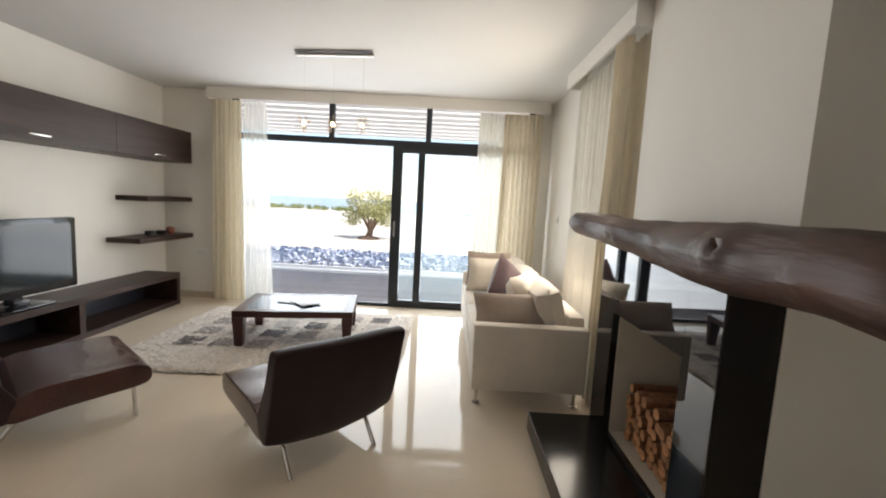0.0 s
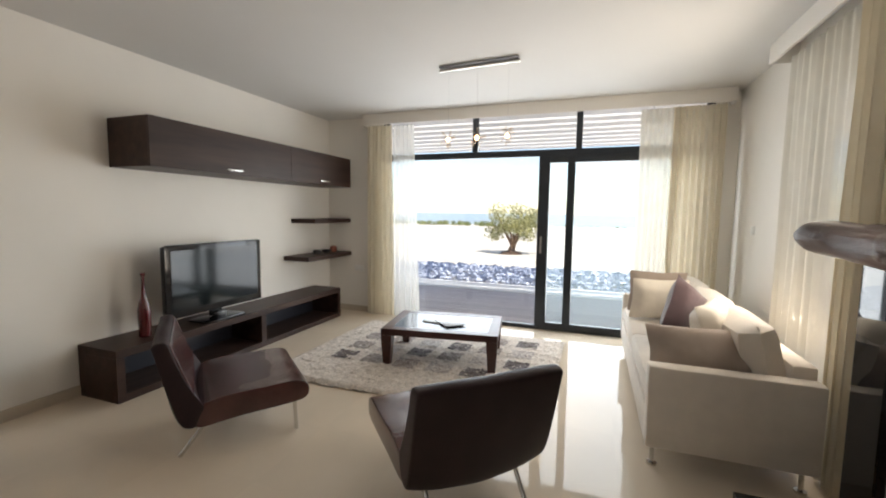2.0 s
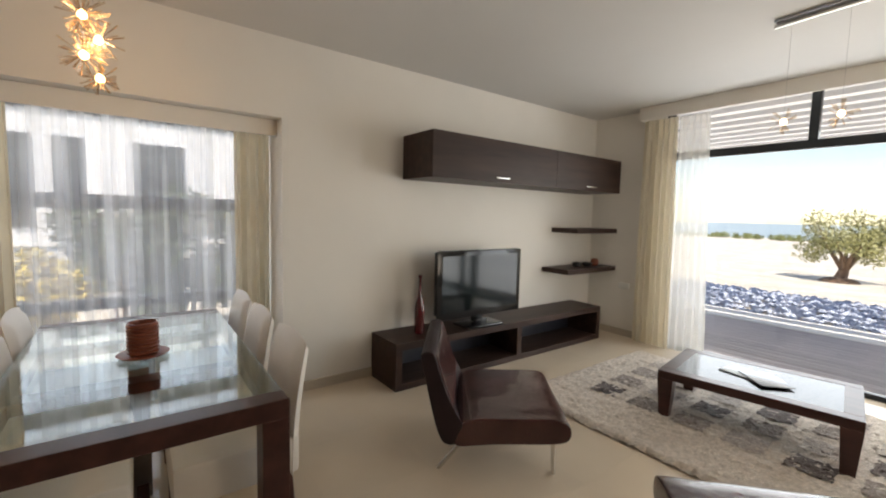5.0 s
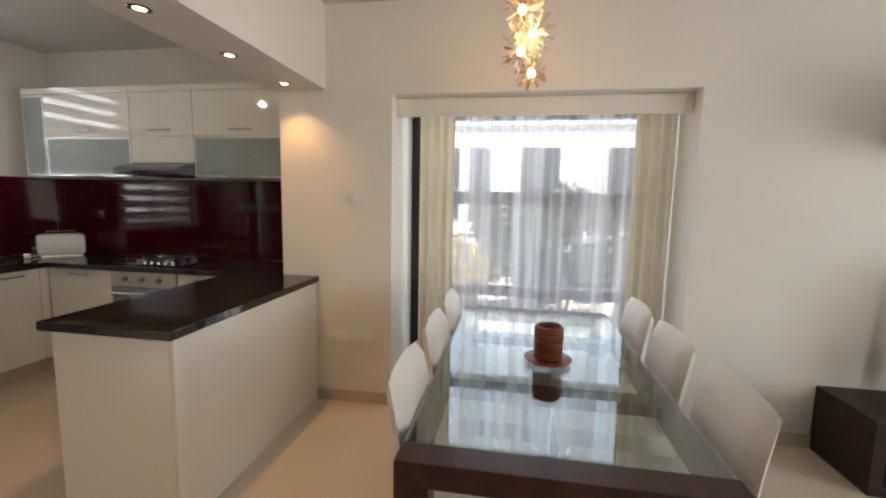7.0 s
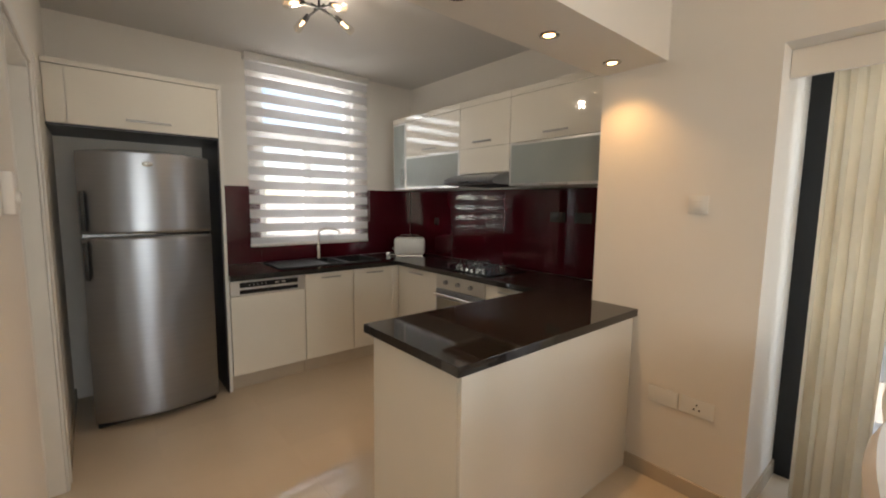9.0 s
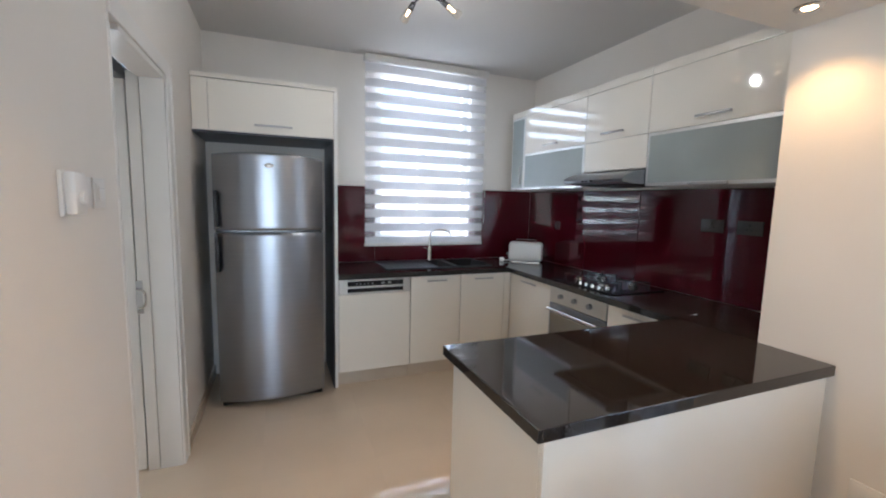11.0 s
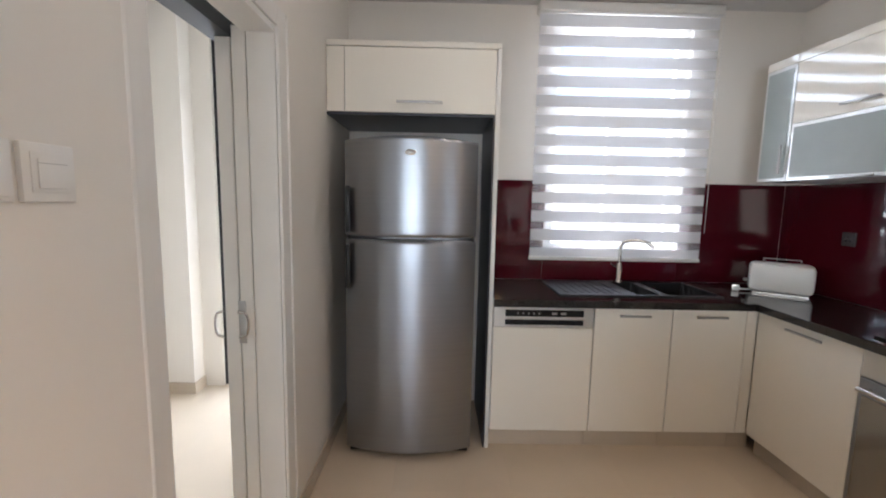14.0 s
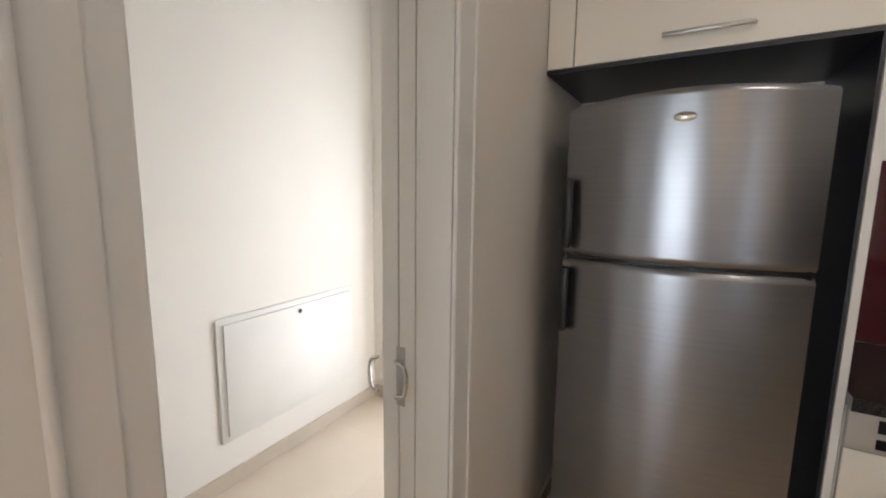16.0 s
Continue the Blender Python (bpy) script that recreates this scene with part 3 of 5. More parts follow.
def bottle_vase():
    t = part("bottle_vase", lathe(bmesh.new(), [(0.03, 0), (0.042, 0.01), (0.045, 0.12), (0.046, 0.22), (0.035, 0.28), (0.017, 0.33), (0.012, 0.40), (0.011, 0.49), (0.018, 0.50), (0.017, 0.52), (0.008, 0.52)]), REDGLAZE)
    t.matrix_basis = pose(-3.74, 3.50, 0.395)
    tagged(t, "tall slim deep red ceramic bottle vase", "vase")


bottle_vase()


def small_pots():
    for name, x, y, z, rings, mat, lab, cat in (
        ("candle_holder", -3.80, 5.80, 0.855, [(0.04, 0), (0.05, 0.01), (0.05, 0.05), (0.042, 0.055), (0.04, 0.02)], BLACKIRON, "small dark candle holder on the shelf", "candle holder"),
        ("trinket_bowl", -3.78, 5.98, 0.855, [(0.03, 0), (0.055, 0.02), (0.07, 0.045), (0.064, 0.045), (0.03, 0.012)], BLACKIRON, "small dark bowl on the shelf", "bowl"),
        ("clay_pot", -3.80, 6.17, 0.855, [(0.035, 0), (0.05, 0.03), (0.045, 0.07), (0.03, 0.085), (0.026, 0.08)], POT, "small rust red clay pot on the shelf", "pot")):
        o = part(name, lathe(bmesh.new(), rings, 20), mat)
        o.matrix_basis = pose(x, y, z)
        tagged(o, lab, cat)


small_pots()


def soften(ob):
    m = ob.modifiers.new("rounding", "SUBSURF")
    m.levels = m.render_levels = 2


def lounge_chair(name, at, rz):
    """Faces +y; seat and back are thick bent leather slabs on a steel frame."""
    t = thing(name, "low brown leather lounge chair on chromed steel legs", "chair", at, rz, "lounge chairs")

    def slab(rings, width, bulge=0.0):
        bm = bmesh.new()
        rows = []
        for u in (-1, -0.985, -0.93, -0.75, -0.55, -0.35, -0.15, 0.05, 0.25, 0.45, 0.65, 0.82, 0.93, 0.985, 1):
            x = u * width / 2
            e = 0.55 if abs(u) == 1 else 1.0
            row = []
            cyv = sum(r[0] for r in rings) / len(rings)
            czv = sum(r[1] for r in rings) / len(rings)
            k = 0.86 + 0.14 * e
            for y, z in rings:
                swell = bulge * (1 - u * u) * max(0.0, 1 - (z - 0.2) / 0.5)
                crease = 0.010 * noise.noise(Vector((x * 5 + at[0], y * 9, z * 9))) + 0.005 * noise.noise(Vector((x * 14, y * 5 + at[1], z * 20)))
                row.append(bm.verts.new((x, cyv + (y - cyv) * (0.94 + 0.06 * e) - swell, czv + (z - czv) * k - swell * 0.5 + crease)))
            rows.append(row)
        m = len(rings)
        for p, q in zip(rows, rows[1:]):
            for i in range(m):
                bm.faces.new((p[i], p[(i + 1) % m], q[(i + 1) % m], q[i]))
        bm.faces.new(rows[0])
        bm.faces.new(list(reversed(rows[-1])))
        bmesh.ops.recalc_face_normals(bm, faces=bm.faces[:])
        return bm

    seat = part("seat", slab([(-0.28, 0.215), (-0.30, 0.26), (-0.24, 0.345), (-0.10, 0.368), (0.08, 0.366), (0.22, 0.372), (0.30, 0.368), (0.345, 0.345), (0.355, 0.30), (0.345, 0.255), (0.30, 0.235), (0.0, 0.222), (-0.18, 0.205), (-0.25, 0.198)], 0.74), LEATHER, t)
    soften(seat)
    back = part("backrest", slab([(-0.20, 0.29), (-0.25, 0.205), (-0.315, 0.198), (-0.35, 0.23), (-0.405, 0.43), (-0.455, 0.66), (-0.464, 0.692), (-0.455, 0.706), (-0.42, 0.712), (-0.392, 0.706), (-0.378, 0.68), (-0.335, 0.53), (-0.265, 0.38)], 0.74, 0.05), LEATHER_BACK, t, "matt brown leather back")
    soften(back)
    face = part("back_cushion", slab([(-0.262, 0.37), (-0.325, 0.53), (-0.366, 0.675), (-0.376, 0.69), (-0.388, 0.69), (-0.385, 0.66), (-0.345, 0.53), (-0.28, 0.37)], 0.70), LEATHER, t, "glossy creased leather front of the back")
    soften(face)
    for s in (-0.2475, 0.2475):
        part("frame_rail", cy((s, -0.24, 0.188), (s, 0.29, 0.218), 0.010), CHROME, t)
        part("leg", cy((s, -0.21, 0.192), (s, -0.36, 0.0), 0.013), CHROME, t)
        part("leg", cy((s, 0.28, 0.225), (s, 0.29, 0.0), 0.012), CHROME, t)
    part("cross_bar", cy((-0.2475, -0.2, 0.19), (0.2475, -0.2, 0.19), 0.010), CHROME, t)
    part("cross_bar", cy((-0.2475, 0.28, 0.214), (0.2475, 0.28, 0.214), 0.010), CHROME, t)
    return t


lounge_chair("lounge_chair", (-1.067, 3.295, 0), 44)
lounge_chair("lounge_chair", (-2.535, 3.306, 0), -39)


def coffee_table():
    t = thing("coffee_table", "low square dark wenge coffee table with a glass inlay", "table", (-1.70, 4.98, 0.02), 9)
    w, d, z = 0.53, 0.37, 0.345
    for a, b, c, e in ((-w, w, -d, -d + 0.09), (-w, w, d - 0.09, d), (-w, -w + 0.09, -d + 0.09, d - 0.09), (w - 0.09, w, -d + 0.09, d - 0.09)):
        part("top_rail", bx(a, b, c, e, z - 0.06, z, bev=0.003), WENGE_X, t, "", False)
    part("glass_top", bx(-w + 0.09, w - 0.09, -d + 0.09, d - 0.09, z - 0.012, z - 0.002), BLACKP, t, "dark glossy glass inlay", False)
    for sx in (-1, 1):
        for sy in (-1, 1):
            bm = bmesh.new()
            r = bmesh.ops.create_cube(bm, size=1)
            for v in r["verts"]:
                top = v.co.z > 0
                k = 0.05 if top else 0.032
                v.co = Vector((sx * (w - 0.05) + (1 if v.co.x > 0 else -1) * k, sy * (d - 0.05) + (1 if v.co.y > 0 else -1) * k, z - 0.06 if top else 0.0))
            part("leg", bm, WENGE_X, t, "", False)
    for i, (x, y, r, c) in enumerate(((-0.06, 0.02, 12, 0), (0.05, -0.04, -24, 1))):
        m = part("magazine", bx(-0.10, 0.10, -0.14, 0.14, 0, 0.006, bev=0.001), BLACKP if c else FROST)
        m.matrix_basis = t.matrix_basis @ pose(x, y, z + 0.001 + 0.007 * i, 0, 0, r + 60)
        tagged(m, "thin dark magazine lying on the coffee table", "magazine", "magazines")


coffee_table()


def rug():
    t = thing("rug", "thick cream shag rug with brown and taupe squares", "rug", (-1.83, 4.95, 0), 0)
    rnd = random.Random(4)
    w, d, nx, ny = 1.20, 0.95, 6, 4
    bm = bmesh.new()
    bmesh.ops.create_grid(bm, x_segments=120, y_segments=86, size=0.5)
    for v in bm.verts:
        x, y = v.co.x * 2 * w, v.co.y * 2 * d
        edge = min(1.0, (1 - abs(v.co.x) * 2) * 30, (1 - abs(v.co.y) * 2) * 22)
        f = 0.012 * noise.noise(Vector((x * 3, y * 3, 0)))
        v.co = Vector((x + f + rnd.uniform(-.006, .006), y + f + rnd.uniform(-.006, .006), 0.004 + 0.020 * max(0, edge) + rnd.uniform(0, 0.018)))
    part("shag", bm, RUG, t)
    dark = {(0, 0), (2, 1), (3, 2), (4, 0), (5, 1), (1, 3), (5, 3)}
    for i in range(nx):
        for j in range(ny):
            cx, cyy = -0.77 + i * 0.322, -0.32 + j * 0.318
            b = bmesh.new()
            bmesh.ops.create_grid(b, x_segments=14, y_segments=14, size=0.5)
            for v in b.verts:
                v.co = Vector((cx + v.co.x * 0.215 + rnd.uniform(-.01, .01), cyy + v.co.y * 0.215 + rnd.uniform(-.01, .01), 0.033 + rnd.uniform(0, 0.012)))
            part("patch", b, RUGD if (i, j) in dark else RUGM if (i + 2 * j) % 3 else RUGL, t)


rug()


def sofa():
    t = thing("sofa", "long cream fabric sofa with steel feet", "sofa", (0.34, 3.72, 0), 0)
    x0, x1, y0, y1 = -0.40, 0.40, 0.0, 2.32
    part("base", bx(x0, x1, y0 + 0.11, y1 - 0.11, 0.13, 0.33, bev=0.015), SOFA, t)
    part("arm", bx(x0, x1, y0, y0 + 0.11, 0.13, 0.60, bev=0.018), SOFA, t)
    part("arm", bx(x0, x1, y1 - 0.11, y1, 0.13, 0.60, bev=0.018), SOFA, t)
    part("back_frame", bx(x1 - 0.12, x1 - 0.002, y0 + 0.11, y1 - 0.11, 0.33, 0.66, bev=0.02), SOFA, t)
    for k in range(3):
        a = y0 + 0.125 + k * 0.69
        b = part("back_cushion", cushion(0.71, 0.40, 0.23, 14, 0.22), SOFA, t)
        b.matrix_basis = pose(x1 - 0.225, a + 0.345, 0.645, 0, 0, 90) @ pose(0, 0, 0, -14)
    for k in range(2):
        a = y0 + 0.115 + k * 1.045
        c = part("seat_cushion", bx(x0 + 0.005, x1 - 0.13, a, a + 1.04, 0.335, 0.475, bev=0.035), SOFA, t)
    for fx in (x0 + 0.05, x1 - 0.05):
        for fy in (y0 + 0.08, y1 - 0.08):
            f = part("foot", cy((fx, fy, 0.012), (fx, fy, 0.135), 0.012), CHROME, t, "slim steel foot")
            part("foot_pad", cy((fx, fy, 0), (fx, fy, 0.012), 0.028), CHROME, f)


sofa()


def scatter(name, w, h, d, at, rx, rz, mat, label, ry=0):
    o = part(name, cushion(w, h, d), mat)
    o.matrix_basis = pose(*at, 0, 0, rz) @ pose(0, 0, 0, rx, ry, 0)
    tagged(o, label, "cushion", "sofa cushions")


scatter("scatter_cushion", 0.58, 0.32, 0.19, (0.24, 3.97, 0.63), -34, 6, CUSH1, "taupe linen cushion leaning on the sofa arm")
scatter("scatter_cushion", 0.42, 0.40, 0.20, (0.38, 4.28, 0.68), -20, 62, CUSH2, "ivory linen cushion against the sofa back")
scatter("scatter_cushion", 0.44, 0.44, 0.18, (0.29, 4.66, 0.70), -12, 40, CUSH3, "plum brown velvet cushion standing on its corner", 35)
scatter("scatter_cushion", 0.46, 0.40, 0.17, (0.19, 5.36, 0.675), 16, 8, CUSH2, "ivory linen cushion against the far sofa arm")
scatter("scatter_cushion", 0.48, 0.44, 0.15, (0.20, 5.58, 0.70), 18, 0, CUSH1, "taupe linen cushion against the far sofa arm")


def fireplace():
    t = thing("fireplace", "black polished granite fireplace with a raised hearth", "fireplace")
    xp, xb, ya, yb, zt = 0.70, 0.898, 2.342, 3.47, 1.24
    oa, ob_, oz0, oz1 = 2.562, 3.262, 0.145, 0.852
    part("hearth", bx(0.30, xb, ya, 3.48, 0, 0.12, bev=0.004), GRANITE, t, "", False)
    part("surround_side", bx(xp, xb, ya, oa, 0.12, zt, bev=0.002), GRANITE, t, "", False)
    part("surround_side", bx(xp, xb, ob_, yb, 0.12, zt, bev=0.002), GRANITE, t, "", False)
    part("surround_top", bx(xp, xb, oa, ob_, oz1, zt, bev=0.002), GRANITE, t, "", False)
    part("surround_sill", bx(xp, xp + 0.029, oa, ob_, 0.12, oz0, bev=0.002), GRANITE, t, "", False)
    for a, b, c, d in ((ya, oa, 0.12, zt), (ob_, yb, 0.12, zt), (oa, ob_, oz1, zt)):
        part("front_glass", bx(xp - 0.009, xp - 0.001, a + 0.001, b - 0.001, c + 0.001, d - 0.001), BLACKGLASS, t, "mirror black glass facing", False)
    part("firebox_lining", bx(1.27, 1.298, oa, ob_, oz0, oz1), FIREIN, t, "cream rendered firebox", False)
    part("firebox_lining", bx(xp + 0.03, 1.27, ob_ - 0.012, ob_ - 0.001, oz0, oz1), FIREIN, t, "", False)
    part("firebox_lining", bx(xp + 0.03, 1.27, oa + 0.001, oa + 0.012, oz0, oz1), FIREIN, t, "", False)
    part("firebox_lining", bx(xp + 0.03, 1.27, oa + 0.012, ob_ - 0.012, oz0 - 0.012, oz0), FIREIN, t, "", False)
    part("firebox_lining", bx(xp + 0.03, 1.27, oa + 0.012, ob_ - 0.012, oz1 - 0.012, oz1), FIREIN, t, "", False)
    # stacked logs
    rnd = random.Random(8)
    made = []
    for r in range(6):
        for c in range(10):
            y = 2.605 + c * 0.061 + (0.030 if r % 2 else 0) + rnd.uniform(-.006, .006)
            z = oz0 + 0.032 + r * 0.054
            rad = rnd.uniform(0.028, 0.033)
            if y > 3.22 or (r > 4 and rnd.random() < 0.3):
                continue
            x = 0.79 + rnd.uniform(-0.014, 0.014)
            lg = thing("log", "short split firewood log stacked in the firebox", "log", group="firewood")
            bm = bmesh.new()
            cyl(bm, (0, 0, 0), (0.28, 0, 0), rad, n=9)
            for v in bm.verts:
                v.co.y *= rnd.uniform(0.86, 1.1)
                v.co.z *= rnd.uniform(0.86, 1.1)
            part("bark", bm, BARK, lg)
            part("cut_end", cy((-0.002, 0, 0), (0.004, 0, 0), rad * 0.86, n=9), LOGEND, lg, "pale cut end")
            lg.matrix_basis = pose(x, y, z, rnd.uniform(0, 90), 0, rnd.uniform(-5, 5))


fireplace()


def mantel():
    bm = bmesh.new()
    nv, nu = 120, 32
    rows = []
    for i in range(nv + 1):
        u = i / nv
        y = 3.68 - u * 2.4
        cap = min(1.0, (u * 16) ** 0.5 if u < 1 / 16 else 1.0)
        r = cap * (0.066 + 0.055 * min(1, u * 1.7))
        cx = 0.54 + 0.13 * min(1, u * 2.5) + 0.02 * math.sin(u * 5)
        cz = 1.40 - (0.066 + 0.055 * min(1, u * 1.7)) * 0.92 + 0.008 * math.sin(u * 9 + 1)
        row = []
        for j in range(nu):
            a = 2 * math.pi * j / nu
            k = 1 + 0.16 * noise.noise(Vector((math.cos(a) * 1.3, math.sin(a) * 1.3, y * 2.4))) + 0.07 * noise.noise(Vector((math.cos(a) * 4, math.sin(a) * 4, y * 6)))
            k += 0.025 * noise.noise(Vector((math.cos(a) * 11, math.sin(a) * 11, y * 9)))
            for ky, ka, kr in ((3.02, 3.3, 0.07), (3.38, 3.0, 0.05), (2.2, 2.8, 0.07), (3.2, 1.7, 0.06)):
                q = math.hypot(y - ky, (a - ka) * 0.11) / kr
                k += 0.16 * math.exp(-q * q * 2.5) - 0.26 * math.exp(-q * q * 14)
            row.append(bm.verts.new((cx + math.cos(a) * r * 1.25 * k, y, cz + math.sin(a) * r * 0.92 * k)))
        rows.append(row)
    for p, q in zip(rows, rows[1:]):
        for j in range(nu):
            bm.faces.new((p[j], p[(j + 1) % nu], q[(j + 1) % nu], q[j]))
    bm.faces.new(rows[0])
    bm.faces.new(list(reversed(rows[-1])))
    bmesh.ops.recalc_face_normals(bm, faces=bm.faces[:])
    tagged(part("mantel_beam", bm, LOG), "rough weathered driftwood trunk as a mantel beam", "mantel")


mantel()


def burst_lamp(parent, at, r, seed, rods=34):
    """A ball of short glass rods round a small lamp."""
    rnd = random.Random(seed)
    part("bulb", lathe(bmesh.new(), [(0.004, -0.02), (0.016, -0.012), (0.018, 0.0), (0.012, 0.014), (0.004, 0.02)], 12, at), AMBER, parent, "small warm halogen lamp")
    me = mesh_of("glass_rod", cy((0, 0, 0.02), (0, 0, r), 0.0014, 0.0042, n=6), CRYSTAL)
    for _ in range(rods):
        d = Vector((rnd.gauss(0, 1), rnd.gauss(0, 1), rnd.gauss(0, 1))).normalized()
        o = new("glass_rod", me)
        o.parent = parent
        o.matrix_basis = Matrix.Translation(at) @ d.to_track_quat("Z", "Y").to_matrix().to_4x4() @ Matrix.Diagonal((1, 1, rnd.uniform(0.7, 1.05), 1))


def living_pendant():
    t = thing("pendant_lamp", "chrome bar pendant with three glass burst shades", "lamp", (-1.36, 4.76, H), -5)
    part("canopy", bx(-0.35, 0.35, -0.04, 0.04, -0.02, -0.001, bev=0.004), STEEL, t)
    part("rail", bx(-0.36, 0.36, -0.012, 0.012, -0.045, -0.021, bev=0.004), CHROME, t)
    for i, x in enumerate((-0.27, 0.0, 0.27)):
        part("cable", cy((x, 0, -0.6), (x, 0, -0.04), 0.0007, n=5), HANDLE, t)
        burst_lamp(t, (x, 0, -0.63), 0.085, 20 + i, 26)


living_pendant()


# ---- dining ----
def dining_table():
    t = thing("dining_table", "dark wenge dining table with a smoked glass top", "table", (0, 0, 0))
    x0, x1, y0, y1, z = -4.13, -2.34, 1.05, 1.98, 0.72
    for a, b, c, d in ((x1 - 0.10, x1, y0, y1), (x0, x0 + 0.10, y0, y1)):
        part("end_rail", bx(a, b, c, d, z - 0.075, z, bev=0.003), WENGE_X, t, "", False)
    for c, d in ((y0, y0 + 0.075), (y1 - 0.075, y1)):
        part("side_rail", bx(x0 + 0.10, x1 - 0.10, c, d, z - 0.075, z - 0.014, bev=0.003), WENGE_X, t, "", False)
    for a in (-3.62, -2.95):
        part("cross_rail", bx(a, a + 0.09, y0 + 0.075, y1 - 0.075, z - 0.06, z - 0.014), WENGE_X, t, "", False)
    g = part("glass_top", bx(x0 + 0.10, x1 - 0.10, y0 + 0.002, y1 - 0.002, z - 0.012, z, bev=0.002), TABLEGLASS, t, "smoky green glass top", False)
    g.visible_shadow = False
    for a in (x0, x1 - 0.10):
        for c in (y0, y1 - 0.10):
            part("leg", bx(a, a + 0.10, c, c + 0.10, 0, z - 0.075, bev=0.003), WENGE_X, t, "", False)
    part("centre_leg", bx(-3.27, -3.19, 1.475, 1.555, 0, z - 0.06, bev=0.003), HANDLE, t, "", False)
    part("shelf_rail", bx(x0 + 0.10, x1 - 0.10, 1.49, 1.54, 0.02, 0.07), WENGE_X, t, "", False)


dining_table()


def dining_chair(at, rz):
    """Faces +y."""
    t = thing("dining_chair", "white upholstered dining chair with a deep padded seat", "chair", at, rz, "chairs round the dining table")
    part("seat", bx(-0.22, 0.22, -0.235, 0.235, 0.305, 0.475, bev=0.022), WHITEL, t)
    bm = bmesh.new()
    bmesh.ops.create_grid(bm, x_segments=10, y_segments=12, size=0.5)
    back = list(bm.verts)
    r = bmesh.ops.duplicate(bm, geom=bm.verts[:] + bm.edges[:] + bm.faces[:])
    low = [g for g in r["geom"] if isinstance(g, bmesh.types.BMVert)]
    for vs, s in ((back, 1), (low, -1)):
        for v in vs:
            u, w = v.co.x * 2, v.co.y + 0.5
            e = (max(0.0, 1 - abs(u) ** 8) * max(0.0, 1 - (2 * w - 1) ** 10)) ** 0.5
            z = 0.30 + w * 0.565 + 0.018 * (1 - u * u) * w
            y = -0.212 - 0.065 * w * w + s * 0.034 * e + 0.012 * u * u
            v.co = Vector((u * 0.225 * (1 - 0.05 * w), y, z))
    bmesh.ops.remove_doubles(bm, verts=bm.verts[:], dist=0.0005)
    bmesh.ops.recalc_face_normals(bm, faces=bm.faces[:])
    part("backrest", bm, WHITEL, t)
    for sx in (-0.19, 0.19):
        part("leg", cy((sx, 0.20, 0.315), (sx, 0.205, 0.0), 0.02, 0.014, 8), WENGE_X, t, "dark wooden leg")
        part("leg", cy((sx, -0.19, 0.315), (sx, -0.215, 0.0), 0.02, 0.014, 8), WENGE_X, t, "dark wooden leg")
    return t


for k, x in enumerate((-2.72, -3.28, -3.80)):
    dining_chair((x, 1.25, 0), 0)
    dining_chair((x, 1.835, 0), 180)


def table_pot():
    t = thing("ribbed_pot", "ribbed rust brown earthenware pot on a round plate", "pot", (-3.185, 1.535, 0.7205))
    part("plate", lathe(bmesh.new(), [(0.05, 0), (0.095, 0.008), (0.108, 0.018), (0.104, 0.02), (0.05, 0.012)], 28), POT, t)
    prof = [(0.045, 0.013)]
    for i in range(8):
        z = 0.02 + i * 0.018
        prof += [(0.059, z), (0.066, z + 0.005), (0.066, z + 0.011), (0.057, z + 0.0165)]
    prof += [(0.061, 0.168), (0.053, 0.17), (0.048, 0.10), (0.018, 0.05)]
    part("pot_body", lathe(bmesh.new(), prof, 28), POT, t)


table_pot()


def chandelier():
    t = thing("chandelier", "glowing amber glass rod chandelier over the dining table", "lamp", (-3.25, 1.385, H))
    part("canopy", lathe(bmesh.new(), [(0.05, -0.03), (0.055, -0.02), (0.055, -0.001)], 20), CHROME, t)
    for a in (0.0, 2.1, 4.2):
        part("cable", cy((0.012 * math.cos(a), 0.012 * math.sin(a), -0.36), (0.03 * math.cos(a), 0.03 * math.sin(a), -0.03), 0.001, n=5), HANDLE, t)
    for i, z in enumerate((-0.43, -0.51, -0.60, -0.68)):
        o = 0.025 * (-1) ** i
        burst_lamp(t, (o, -o, z), 0.105 if i < 3 else 0.085, 40 + i, 60)


chandelier()


# ---- kitchen ----
def zebra_blind():
    t = thing("zebra_blind", "white striped zebra roller blind over the kitchen window", "blind")
    x0, x1, y = -4.0, -2.82, S + 0.05
    part("headrail", bx(x0, x1, S + 0.002, S + 0.09, 2.635, 2.695, bev=0.008), WHITEP, t, "white headrail")
    z, k = 2.63, 0
    while z > 1.08:
        h = 0.075 if k % 2 == 0 else 0.05
        lo = max(1.07, z - h)
        part("solid_band" if k % 2 == 0 else "mesh_band", bx(x0 + 0.01, x1 - 0.01, y, y + 0.003, lo, z - 0.0008), BLINDSOLID if k % 2 == 0 else BLINDMESH, t, "", False)
        z, k = lo, k + 1
    part("bottom_bar", bx(x0 + 0.005, x1 - 0.005, y - 0.01, y + 0.014, 1.045, 1.07, bev=0.006), WHITEP, t)
    part("bead_chain", cy((x0 + 0.004, y + 0.03, 1.25), (x0 + 0.004, y + 0.03, 2.64), 0.002, n=5), WHITEP, t)


zebra_blind()

# splashback
sp = tagged(new("splashback"), "glossy burgundy glass splashback behind the sink", "splashback")
for a, b, c, d in ((KW + 0.012, -3.872, 0.902, 1.58), (-2.928, -2.535, 0.902, 1.58), (-3.87, -2.93, 0.902, 1.09)):
    part("glass_panel", bx(a, b, S + 0.001, S + 0.009, c, d), BURG, sp, "", False)
sp = tagged(new("splashback"), "glossy burgundy glass splashback behind the hob", "splashback")
